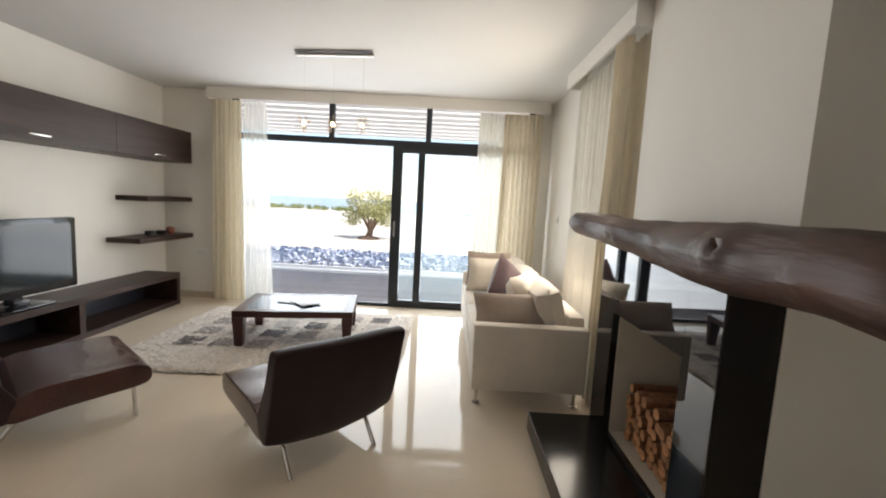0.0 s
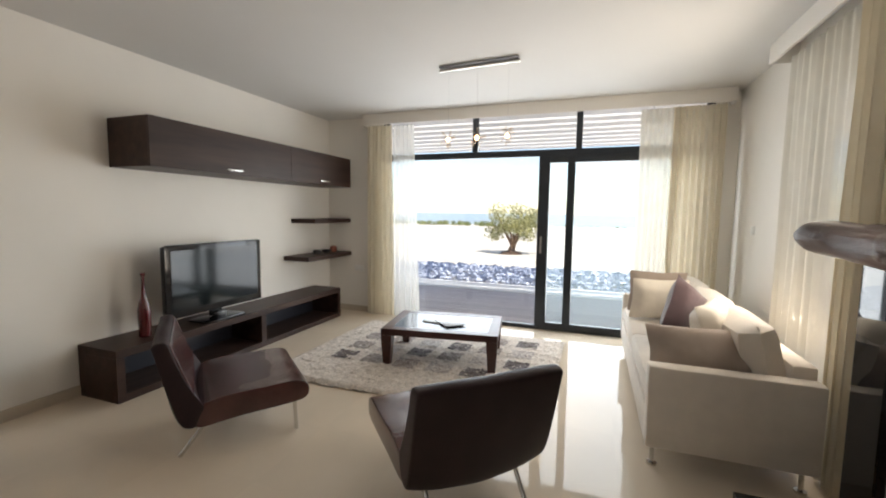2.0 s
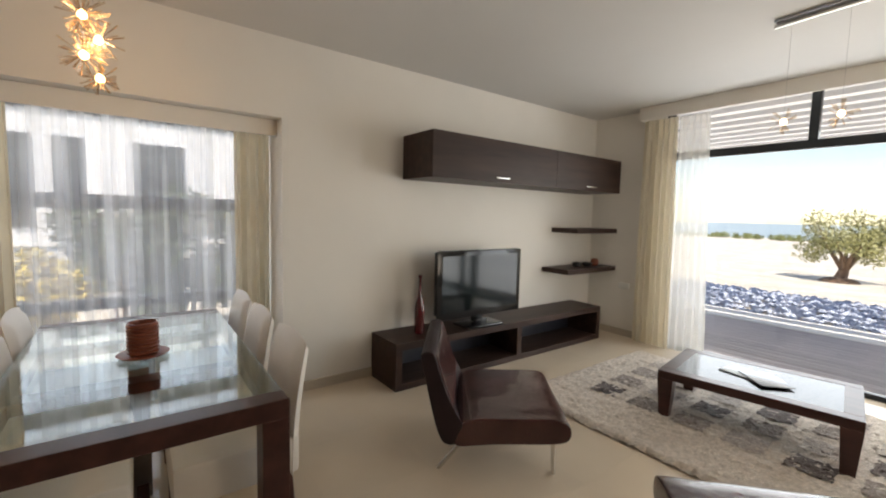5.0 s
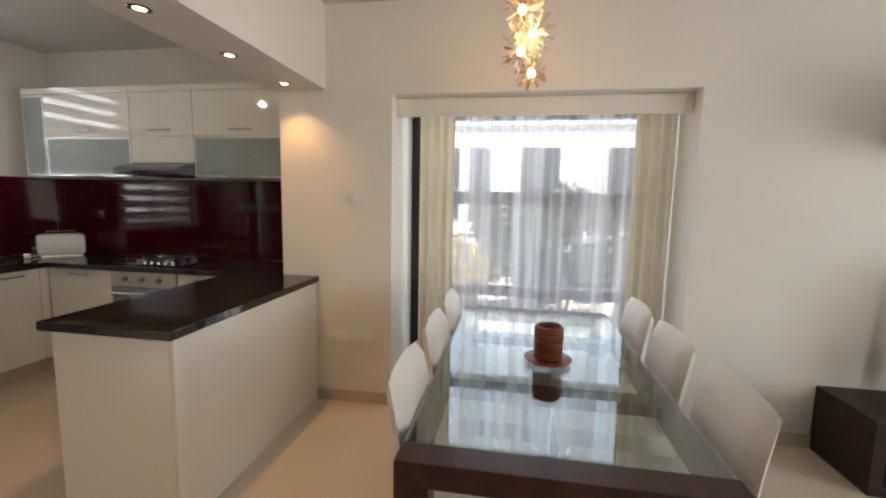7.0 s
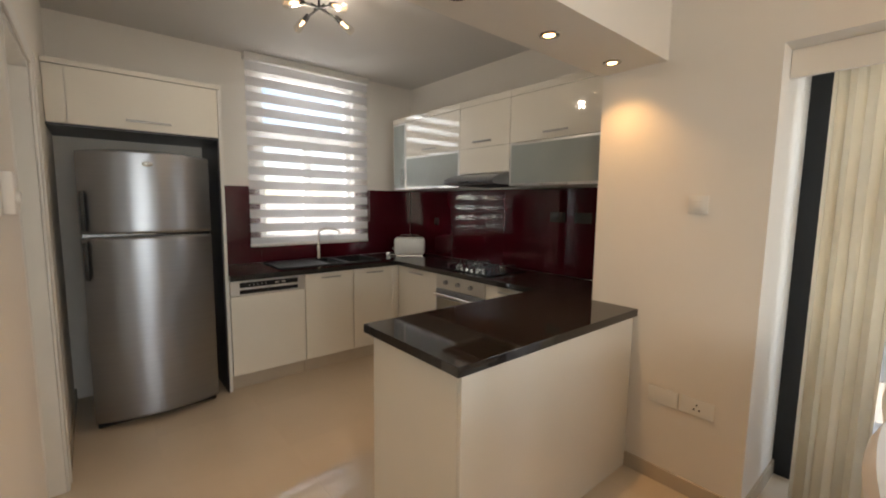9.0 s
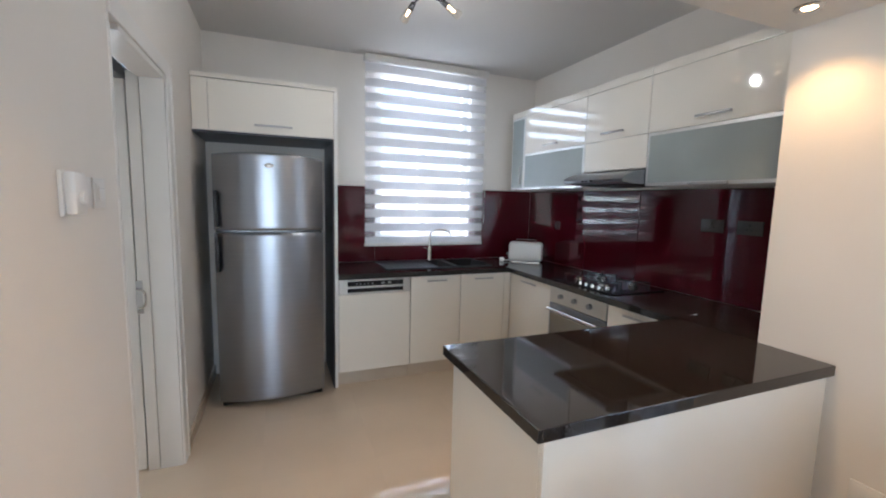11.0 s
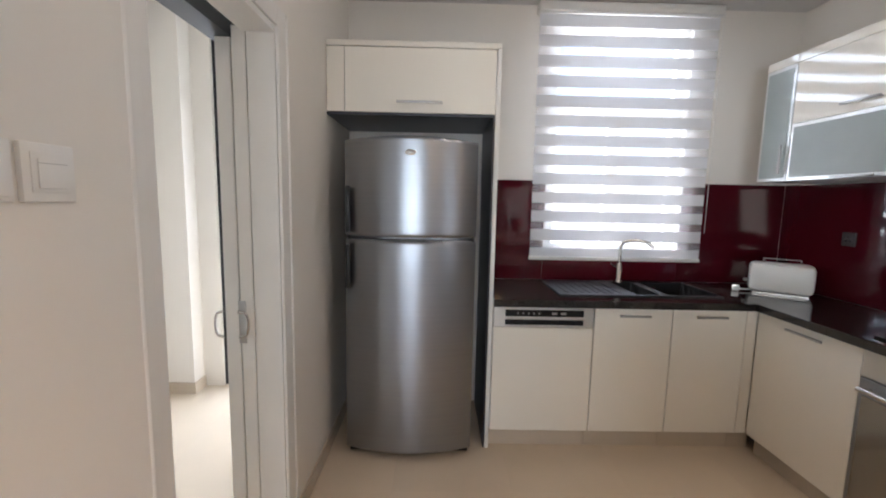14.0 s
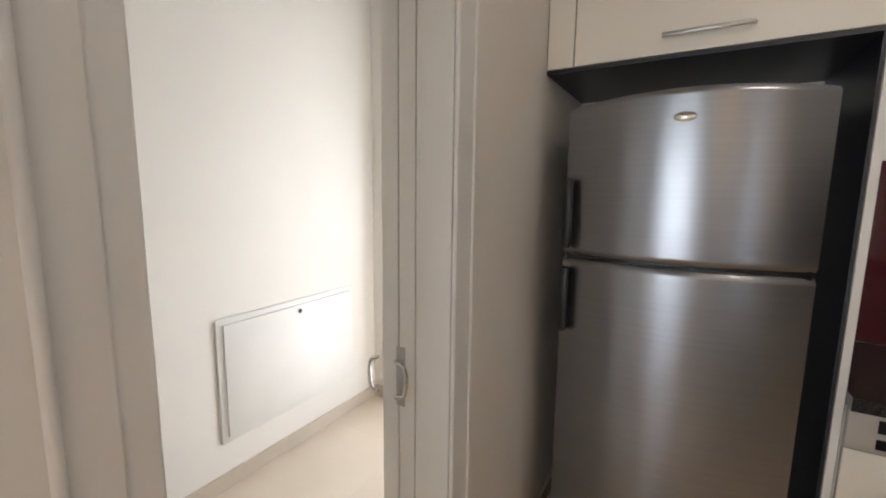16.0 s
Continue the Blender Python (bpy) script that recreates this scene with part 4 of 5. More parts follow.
for a, b in ((S + 0.01, -1.462), (-1.46, -0.255)):
    part("glass_panel", bx(KW + 0.001, KW + 0.009, a, b, 0.902, 1.58), BURG, sp, "", False)


def pull(parent, a, b):
    """A flat bar handle from a to b with two posts."""
    a, b = Vector(a), Vector(b)
    bm = bmesh.new()
    lo = Vector([min(p, q) for p, q in zip(a, b)]) - Vector((0.006, 0.006, 0.006))
    hi = Vector([max(p, q) for p, q in zip(a, b)]) + Vector((0.006, 0.006, 0.006))
    box(bm, lo.x, hi.x, lo.y, hi.y, lo.z, hi.z, bev=0.002)
    part("handle", bm, HANDLE, parent, "satin steel bar handle")


def base_units():
    yf = -2.31
    g = "kitchen base units"

    def south(name, a, b, label, cat, door=True):
        t = thing(name, label, cat, group=g)
        part("carcass", bx(a, b, S + 0.01, yf - 0.021, 0.12, 0.70 if a < -3.1 else 0.855), CREAMIN, t, "", False)
        part("plinth", bx(a, b, S + 0.05, yf - 0.06, 0.0, 0.12), SKIRT, t, "beige plinth", False)
        if door:
            d = part("door", bx(a + 0.0015, b - 0.0015, yf - 0.02, yf, 0.122, 0.852, bev=0.002), CREAM, t, "", False)
            c = (a + b) / 2
            pull(d, (c - 0.08, yf + 0.025, 0.815), (c + 0.08, yf + 0.025, 0.815))
            for s in (-0.07, 0.07):
                part("handle_post", cy((c + s, yf, 0.815), (c + s, yf + 0.022, 0.815), 0.004, n=8), HANDLE, d)
        return t

    south("base_cabinet", -3.535, -3.095, "glossy cream base cabinet under the sink", "cabinet")
    south("base_cabinet", -3.955, -3.538, "glossy cream base cabinet beside the corner", "cabinet")
    f = thing("corner_filler", "narrow cream filler panel in the base corner", "panel", group=g)
    part("panel", bx(-4.018, -3.957, yf - 0.02, yf, 0.122, 0.852, bev=0.002), CREAM, f, "", False)
    part("plinth", bx(-4.08, -3.957, yf - 0.08, yf - 0.06, 0.0, 0.12), SKIRT, f, "", False)
    t = south("dishwasher", -3.092, -2.525, "built-in dishwasher with a steel control strip", "dishwasher", False)
    part("door", bx(-3.09, -2.527, yf - 0.02, yf, 0.122, 0.735, bev=0.002), CREAM, t, "cream door panel", False)
    p = part("control_panel", bx(-3.09, -2.527, yf - 0.02, yf + 0.004, 0.738, 0.852, bev=0.003), SATIN, t, "brushed steel control strip", False)
    part("display", bx(-3.03, -2.59, yf + 0.0045, yf + 0.008, 0.80, 0.838, bev=0.001), BLACKP, p, "", False)
    part("grip_recess", bx(-3.03, -2.59, yf + 0.0045, yf + 0.007, 0.752, 0.782, bev=0.001), BLACKP, p, "", False)
    for i in range(5):
        part("button", cy((-2.66 - i * 0.03, yf + 0.008, 0.818), (-2.66 - i * 0.03, yf + 0.011, 0.818), 0.005, n=8), HANDLE, p)
    for i in range(2):
        part("indicator", bx(-2.93 + i * 0.05, -2.90 + i * 0.05, yf + 0.0085, yf + 0.0095, 0.812, 0.826), HANDLE, p, "", False)

    xf = -4.02

    def west(name, a, b, label, cat):
        t = thing(name, label, cat, group=g)
        part("carcass", bx(KW + 0.01, xf - 0.021, a, b, 0.12, 0.855), CREAMIN, t, "", False)
        part("plinth", bx(KW + 0.05, xf - 0.06, a, b, 0.0, 0.12), SKIRT, t, "beige plinth", False)
        return t

    t = west("base_cabinet", -2.31, -1.725, "glossy cream base cabinet beside the oven", "cabinet")
    d = part("door", bx(xf - 0.02, xf, -2.308, -1.727, 0.122, 0.852, bev=0.002), CREAM, t, "", False)
    pull(d, (xf + 0.025, -2.09, 0.815), (xf + 0.025, -1.90, 0.815))
    t = west("base_cabinet", -1.135, -0.645, "glossy cream drawer unit beside the oven", "cabinet")
    for z0, z1 in ((0.122, 0.48), (0.483, 0.66), (0.663, 0.852)):
        d = part("drawer_front", bx(xf - 0.02, xf, -1.133, -0.647, z0, z1, bev=0.002), CREAM, t, "", False)
        pull(d, (xf + 0.025, -0.98, z1 - 0.035), (xf + 0.025, -0.81, z1 - 0.035))
    o = west("oven", -1.722, -1.138, "built-in stainless steel oven with a glass door", "oven")
    c = part("control_panel", bx(xf - 0.02, xf + 0.006, -1.72, -1.14, 0.735, 0.852, bev=0.003), SATIN, o, "brushed steel control panel", False)
    for y in (-1.585, -1.435, -1.285):
        k = part("knob", cy((xf + 0.006, y, 0.795), (xf + 0.03, y, 0.795), 0.02, 0.017, 16), STEEL, c, "steel rotary knob")
    d = part("door", bx(xf - 0.02, xf + 0.008, -1.72, -1.14, 0.15, 0.73, bev=0.004), STEEL, o, "steel oven door", False)
    part("window_pane", bx(xf + 0.0085, xf + 0.011, -1.70, -1.16, 0.19, 0.655), OVENGLASS, d, "dark glass oven window", False)
    part("handle", cy((xf + 0.045, -1.69, 0.69), (xf + 0.045, -1.175, 0.69), 0.010), CHROME, d, "chrome bar handle")
    for y in (-1.67, -1.195):
        part("handle_post", cy((xf + 0.008, y, 0.69), (xf + 0.045, y, 0.69), 0.007, n=8), CHROME, d)


base_units()


def worktop():
    t = thing("worktop", "dark brown polished quartz kitchen worktop", "worktop")
    z0, z1 = 0.86, 0.90
    for a, b, c, d in ((-3.975, -3.87, S + 0.001, -2.275), (-3.37, -2.522, S + 0.001, -2.275), (-3.87, -3.37, S + 0.001, -2.825), (-3.87, -3.37, -2.405, -2.275)):
        part("south_run", bx(a, b, c, d, z0, z1), COUNTER, t, "", False)
    part("west_run", bx(KW + 0.001, -3.977, S + 0.001, -0.652, z0, z1, bev=0.003), COUNTER, t, "", False)
    bm = bmesh.new()
    box(bm, W + 0.001, -2.70, -0.63, 0.022, z0, z1, bev=0.003)
    part("peninsula_top", bm, COUNTER, t, "", False)
    part("peninsula_infill", bx(KW + 0.021, W, -0.65, -0.252, z0, z1), COUNTER, t, "", False)
    b = thing("peninsula", "cream lacquered kitchen peninsula with plain panels", "counter")
    part("long_panel", bx(W + 0.002, -2.735, -0.02, 0.0, 0.0, 0.858, bev=0.002), CREAM, b, "", False)
    part("end_panel", bx(-2.76, -2.735, -0.60, -0.022, 0.0, 0.858, bev=0.002), CREAM, b, "", False)
    part("carcass", bx(W + 0.002, -2.762, -0.58, -0.022, 0.08, 0.858), CREAMIN, b, "", False)
    part("plinth", bx(W + 0.002, -2.80, -0.54, -0.03, 0.0, 0.08), SKIRT, b, "", False)


worktop()


def sink():
    t = thing("sink", "dark composite double sink with a ribbed drainer", "sink")
    z = 0.901
    x0, x1, y0, y1 = -3.88, -2.92, -2.83, -2.40
    part("drainer", bx(-3.36, x1, y0, y1, z, z + 0.008, bev=0.003), BLACKIRON, t, "dark ribbed drainer", False)
    for i in range(8):
        part("rib", bx(-3.30 + i * 0.045, -3.285 + i * 0.045, y0 + 0.05, y1 - 0.05, z + 0.008, z + 0.011), BLACKIRON, t, "", False)
    for a, b in ((-3.53, -3.36), (x0, -3.55)):
        part("bowl_rim", bx(a, b, y0, y0 + 0.02, z, z + 0.008), BLACKIRON, t, "", False)
        part("bowl_rim", bx(a, b, y1 - 0.02, y1, z, z + 0.008), BLACKIRON, t, "", False)
        part("bowl_rim", bx(a, a + 0.015, y0 + 0.02, y1 - 0.02, z, z + 0.008), BLACKIRON, t, "", False)
        part("bowl_rim", bx(b - 0.015, b, y0 + 0.02, y1 - 0.02, z, z + 0.008), BLACKIRON, t, "", False)
        bm = bmesh.new()
        box(bm, a + 0.012, b - 0.012, y0 + 0.017, y1 - 0.017, 0.745, z + 0.001)
        bmesh.ops.delete(bm, geom=[f for f in bm.faces if f.normal.z > 0.5 or f.calc_center_median().z > z], context="FACES_ONLY")
        bo = part("bowl", bm, BLACKIRON, t, "dark sink bowl", False)
        part("drain", cy(((a + b) / 2, -2.6, 0.746), ((a + b) / 2, -2.6, 0.75), 0.04), CHROME, bo)
    part("divider", bx(-3.55, -3.53, y0, y1, z, z + 0.008), BLACKIRON, t, "", False)
    f = thing("faucet", "chrome swan neck kitchen mixer tap", "faucet", (-3.43, -2.80, 0.909))
    part("base", lathe(bmesh.new(), [(0.027, 0), (0.027, 0.01), (0.02, 0.02), (0.02, 0.11), (0.012, 0.13)], 18), CHROME, f)
    bm = bmesh.new()
    pts = [Vector((0, 0, 0.12))]
    for i in range(15):
        a = math.pi * i / 14
        pts.append(Vector((-0.085 + 0.085 * math.cos(a), 0.045 - 0.045 * math.cos(a), 0.24 + 0.05 * math.sin(a))))
    for p, q in zip(pts, pts[1:]):
        cyl(bm, p, q + (q - p) * 0.08, 0.011, n=12)
    part("spout", bm, CHROME, f)
    part("lever", cy((0.015, 0.0, 0.10), (0.065, 0.02, 0.125), 0.006, 0.005, 10), CHROME, f)


sink()


def hob():
    t = thing("hob", "black glass gas hob with four burners", "hob", (0, 0.03, 0.901))
    part("glass_plate", bx(-4.50, -4.05, -1.755, -1.165, 0.0, 0.008, bev=0.003), BLACKP, t, "black glass plate", False)
    for x, y, r in ((-4.38, -1.62, 0.045), (-4.38, -1.32, 0.035), (-4.17, -1.62, 0.035), (-4.17, -1.36, 0.055)):
        b = part("burner", lathe(bmesh.new(), [(r, 0.008), (r, 0.02), (r * 0.8, 0.024), (r * 0.75, 0.03), (r * 0.2, 0.032)], 20, (x, y, 0)), CHROME, t, "steel burner ring")
        part("burner_cap", lathe(bmesh.new(), [(r * 0.6, 0.032), (r * 0.62, 0.038), (r * 0.3, 0.04)], 20, (x, y, 0)), BLACKIRON, b)
        for a in range(4):
            c, s = math.cos(a * math.pi / 2 + 0.785), math.sin(a * math.pi / 2 + 0.785)
            part("pan_support", cy((x + c * 0.1, y + s * 0.1, 0.045), (x + c * 0.03, y + s * 0.03, 0.045), 0.005, n=6), BLACKIRON, t)
            part("pan_support_foot", cy((x + c * 0.1, y + s * 0.1, 0.008), (x + c * 0.1, y + s * 0.1, 0.05), 0.005, n=6), BLACKIRON, t)
    for y in (-1.56, -1.50, -1.44, -1.38):
        part("knob", cy((-4.08, y + 0.06, 0.008), (-4.08, y + 0.06, 0.028), 0.014, 0.012, 12), CHROME, t)


hob()


def hood():
    t = thing("cooker_hood", "slim brushed steel cooker hood under the wall cabinets", "hood")
    y0, y1 = -1.64, -1.09
    bm = bmesh.new()
    sec = [(-4.55, 1.60), (-4.55, 1.69), (-4.20, 1.69), (-4.10, 1.672), (-4.03, 1.645), (-4.015, 1.625), (-4.02, 1.608), (-4.1, 1.60)]
    A = [bm.verts.new((x, y0, z)) for x, z in sec]
    B = [bm.verts.new((x, y1, z)) for x, z in sec]
    for i in range(len(sec)):
        j = (i + 1) % len(sec)
        bm.faces.new((A[i], A[j], B[j], B[i]))
    bm.faces.new(A)
    bm.faces.new(list(reversed(B)))
    bmesh.ops.recalc_face_normals(bm, faces=bm.faces[:])
    part("canopy", bm, STEEL, t)
    part("filter", bx(-4.5, -4.1, y0 + 0.04, y1 - 0.04, 1.594, 1.6), BLACKIRON, t, "dark grease filter", False)
    for i in range(3):
        part("switch_button", bx(-4.022, -4.014, -1.45 + i * 0.04, -1.43 + i * 0.04, 1.613, 1.623), BLACKP, t, "", False)


hood()


def wall_units():
    xf, z0, zm, z1 = -4.19, 1.584, 1.90, 2.235
    g = "kitchen wall units"

    def unit(label):
        return thing("wall_unit", label, "cabinet", group=g)

    def carcass(t, a, b, lo):
        part("carcass", bx(KW + 0.01, xf - 0.021, a, b, lo, z1), CREAMIN, t, "", False)
        part("cornice", bx(KW + 0.01, xf, a, b, z1 + 0.002, z1 + 0.05, bev=0.002), CREAM, t, "", False)

    def frosted(t, a, b, lo, hi, handle):
        d = part("glass_door", bx(xf - 0.02, xf, a + 0.0015, b - 0.0015, lo, hi, bev=0.002), ALU, t, "aluminium framed door", False)
        part("frosted_pane", bx(xf + 0.0005, xf + 0.003, a + 0.02, b - 0.02, lo + 0.02, hi - 0.02), FROST, d, "frosted grey glass", False)
        if handle == "v":
            pull(d, (xf + 0.025, b - 0.03, lo + 0.05), (xf + 0.025, b - 0.03, lo + 0.2))
        else:
            pull(d, (xf + 0.02, (a + b) / 2 - 0.1, lo + 0.008), (xf + 0.02, (a + b) / 2 + 0.1, lo + 0.008))

    def flap(t, a, b, lo, hi, bar=True):
        d = part("flap_door", bx(xf - 0.02, xf, a + 0.0015, b - 0.0015, lo + 0.0015, hi, bev=0.002), CREAM, t, "", False)
        if bar:
            c = (a + b) / 2
            pull(d, (xf + 0.025, c - 0.09, lo + 0.045), (xf + 0.025, c + 0.09, lo + 0.045))
            for s in (-0.08, 0.08):
                part("handle_post", cy((xf, c + s, lo + 0.045), (xf + 0.022, c + s, lo + 0.045), 0.004, n=8), HANDLE, d)

    t = unit("tall corner wall cabinet with a frosted glass door")
    carcass(t, -2.66, -2.442, z0)
    frosted(t, -2.66, -2.442, z0, z1, "v")
    t = unit("cream gloss wall cabinet over a frosted glass flap")
    carcass(t, -2.44, -1.642, z0)
    flap(t, -2.44, -1.642, zm, z1)
    frosted(t, -2.44, -1.642, z0, zm, "h")
    t = unit("cream gloss wall cabinet over the cooker hood")
    carcass(t, -1.64, -1.087, 1.695)
    flap(t, -1.64, -1.087, zm, z1)
    flap(t, -1.64, -1.087, 1.695, zm, False)
    t = unit("cream gloss wall cabinet over a frosted glass flap")
    carcass(t, -1.085, -0.262, z0)
    flap(t, -1.085, -0.262, zm, z1)
    frosted(t, -1.085, -0.262, z0, zm, "h")


wall_units()


def fridge_housing():
    t = thing("fridge_housing", "cream housing cabinet round the refrigerator", "cabinet")
    part("side_panel", bx(-2.522, -2.50, S + 0.002, -2.325, 0, 2.225, bev=0.002), CREAMIN, t, "", False)
    # Shade beside and above the fridge, put in as blue-black panels.
    part("inner_panel", bx(-2.498, -2.49, S + 0.01, -2.33, 0, 1.89), INSIDE, t, "dark panel coloured as the shaded gap by the fridge", False)
    part("top_carcass", bx(-2.498, -1.602, S + 0.002, -2.347, 1.893, 2.225), CREAMIN, t, "", False)
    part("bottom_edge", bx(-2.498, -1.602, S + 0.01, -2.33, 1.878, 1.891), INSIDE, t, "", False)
    part("cornice", bx(-2.522, -1.602, S + 0.002, -2.325, 2.227, 2.255, bev=0.002), CREAM, t, "", False)
    d = part("flap_door", bx(-2.497, -1.70, -2.345, -2.325, 1.893, 2.222, bev=0.002), CREAM, t, "", False)
    part("filler", bx(-1.697, -1.604, -2.345, -2.325, 1.893, 2.222, bev=0.002), CREAM, t, "", False)
    pull(d, (-2.21, -2.30, 1.945), (-1.98, -2.30, 1.945))
    f = thing("refrigerator", "tall brushed stainless steel fridge freezer with a bowed front", "refrigerator")
    x0, x1 = -2.408, -1.715

    def bowed(za, zb, crown):
        bm = bmesh.new()
        n = 18
        rows = []
        for zi, z in enumerate((za, za + 0.012, za + 0.02, zb - 0.02, zb - 0.012, zb)):
            inset = 0.010 if zi in (0, 5) else 0.0
            row = []
            for i in range(n + 1):
                u = i / n * 2 - 1
                y = -2.25 + 0.075 * (1 - u * u) - inset
                zz = z + (crown * (1 - u * u) if zi >= 3 else 0)
                row.append(bm.verts.new(((x0 + x1) / 2 + u * (x1 - x0) / 2 * (1 - inset * 0.6), y, zz)))
            row += [bm.verts.new((x1, -2.34, z)), bm.verts.new((x0, -2.34, z))]
            rows.append(row)
        m = len(rows[0])
        for p, q in zip(rows, rows[1:]):
            for i in range(m):
                bm.faces.new((p[i], p[(i + 1) % m], q[(i + 1) % m], q[i]))
        bm.faces.new(list(reversed(rows[0])))
        bm.faces.new(rows[-1])
        bmesh.ops.recalc_face_normals(bm, faces=bm.faces[:])
        return bm

    part("body", bx(x0 + 0.005, x1 - 0.005, -2.86, -2.342, 0.03, 1.735, bev=0.01), STEEL, f, "grey steel sides")
    lo = part("lower_door", bowed(0.045, 1.222, 0), STEEL, f, "brushed steel door")
    up = part("freezer_door", bowed(1.240, 1.735, 0.020), STEEL, f, "brushed steel door")
    part("gasket", bx(x0 + 0.01, x1 - 0.01, -2.36, -2.25, 1.219, 1.243), BLACKP, f, "", False)
    part("kick_plate", bx(x0 + 0.01, x1 - 0.01, -2.36, -2.29, 0.0, 0.045, bev=0.004), BLACKIRON, f)
    for a, b, p in ((1.262, 1.50, up), (0.965, 1.195, lo)):
        part("handle", bx(-1.745, -1.722, -2.23, -2.20, a, b, bev=0.006), BLACKIRON, p, "dark vertical grip")
        for z in (a + 0.02, b - 0.02):
            part("handle_post", bx(-1.742, -1.725, -2.255, -2.228, z - 0.012, z + 0.012), BLACKIRON, p, "", False)
    part("badge", lathe(bmesh.new(), [(0.028, 0), (0.03, 0.002), (0.026, 0.004)], 20), CHROME, up, "small oval chrome badge").matrix_basis = pose(-2.06, -2.177, 1.672, -90) @ Matrix.Diagonal((1, 0.5, 1, 1))


fridge_housing()


def toaster():
    t = thing("toaster", "white rounded two slot toaster on the worktop corner", "toaster", (-4.33, -2.56, 0.901), -36)
    part("shell", bx(-0.16, 0.16, -0.08, 0.08, 0.012, 0.19, bev=0.03), WHITEP, t)
    part("base", bx(-0.135, 0.135, -0.075, 0.075, 0.0, 0.012), HANDLE, t, "", False)
    part("slot", bx(-0.10, 0.10, -0.035, -0.01, 0.1835, 0.187), BLACKIRON, t, "", False)
    part("slot", bx(-0.10, 0.10, 0.01, 0.035, 0.1835, 0.187), BLACKIRON, t, "", False)
    part("bun_rack", cy((-0.09, 0, 0.215), (0.09, 0, 0.215), 0.004, n=8), HANDLE, t)
    for x in (-0.09, 0.09):
        part("rack_leg", cy((x, 0, 0.185), (x, 0, 0.217), 0.004, n=8), HANDLE, t)
    part("lever", bx(0.16, 0.185, -0.02, 0.02, 0.06, 0.08, bev=0.005), HANDLE, t)
    part("cable", cy((0.14, 0.03, 0.012), (0.21, 0.06, 0.012), 0.005, n=6), WHITEP, t)
    part("plug", bx(0.20, 0.24, 0.045, 0.08, 0, 0.035, bev=0.006), WHITEP, t)


toaster()


def kitchen_lamp():
    t = thing("ceiling_spot_bar", "dark metal ceiling lamp with angled glass shades", "lamp", (-2.84, -1.36, H))
    part("canopy", lathe(bmesh.new(), [(0.06, -0.03), (0.07, -0.02), (0.07, -0.001)], 20), BLACKIRON, t)
    part("stem", cy((0, 0, -0.16), (0, 0, -0.02), 0.008, n=8), BLACKIRON, t)
    for a in (0.3, 1.75, 3.3, 4.9):
        c, s = math.cos(a), math.sin(a)
        part("arm", cy((-c * 0.05, -s * 0.05, -0.145), (c * 0.13, s * 0.13, -0.17), 0.006, n=8), BLACKIRON, t)
        part("lamp_holder", cy((c * 0.11, s * 0.11, -0.163), (c * 0.145, s * 0.145, -0.178), 0.014, 0.016, 12), BLACKIRON, t)
        h = part("shade", cy((c * 0.145, s * 0.145, -0.178), (c * 0.225, s * 0.225, -0.212), 0.020, 0.026, 16), SHADEGLASS, t, "clear glass tube shade")
        part("bulb", cy((c * 0.147, s * 0.147, -0.179), (c * 0.195, s * 0.195, -0.199), 0.007, 0.006, 10), SHADEGLOW, h, "small glowing halogen lamp")


kitchen_lamp()

for x in (-2.26, -2.78, -3.30, -3.82):
    t = thing("downlight", "small recessed steel downlight glowing warm", "lamp", (x, -0.105, 2.163), group="beam downlights")
    part("ring", lathe(bmesh.new(), [(0.024, -0.001), (0.028, -0.006), (0.042, -0.005), (0.045, -0.001)], 24), CHROME, t, "steel ring")
    part("lens", lathe(bmesh.new(), [(0.001, -0.0045), (0.023, -0.004), (0.023, -0.002)], 20), SPOT, t, "glowing lamp")
    lamp = new("downlight_beam", bpy.data.lights.new("downlight_beam", "SPOT"))
    lamp.data.energy, lamp.data.spot_size, lamp.data.spot_blend, lamp.data.color, lamp.data.shadow_soft_size = 4.0, radians(115), 0.8, (1.0, 0.56, 0.22), 0.02
    lamp.matrix_world = look((x, -0.105, 2.15), (x, -0.105, 0))
lamp = new("kitchen_lamp_light", bpy.data.lights.new("kitchen_lamp_light", "POINT"))
lamp.data.energy, lamp.data.color, lamp.data.shadow_soft_size = 2.4, (1.0, 0.90, 0.78), 0.03
lamp.location = (-2.84, -1.36, 2.44)
lamp = new("chandelier_light", bpy.data.lights.new("chandelier_light", "POINT"))
lamp.data.energy, lamp.data.color, lamp.data.shadow_soft_size = 2.2, (1.0, 0.66, 0.34), 0.09
lamp.location = (-3.25, 1.39, 2.16)


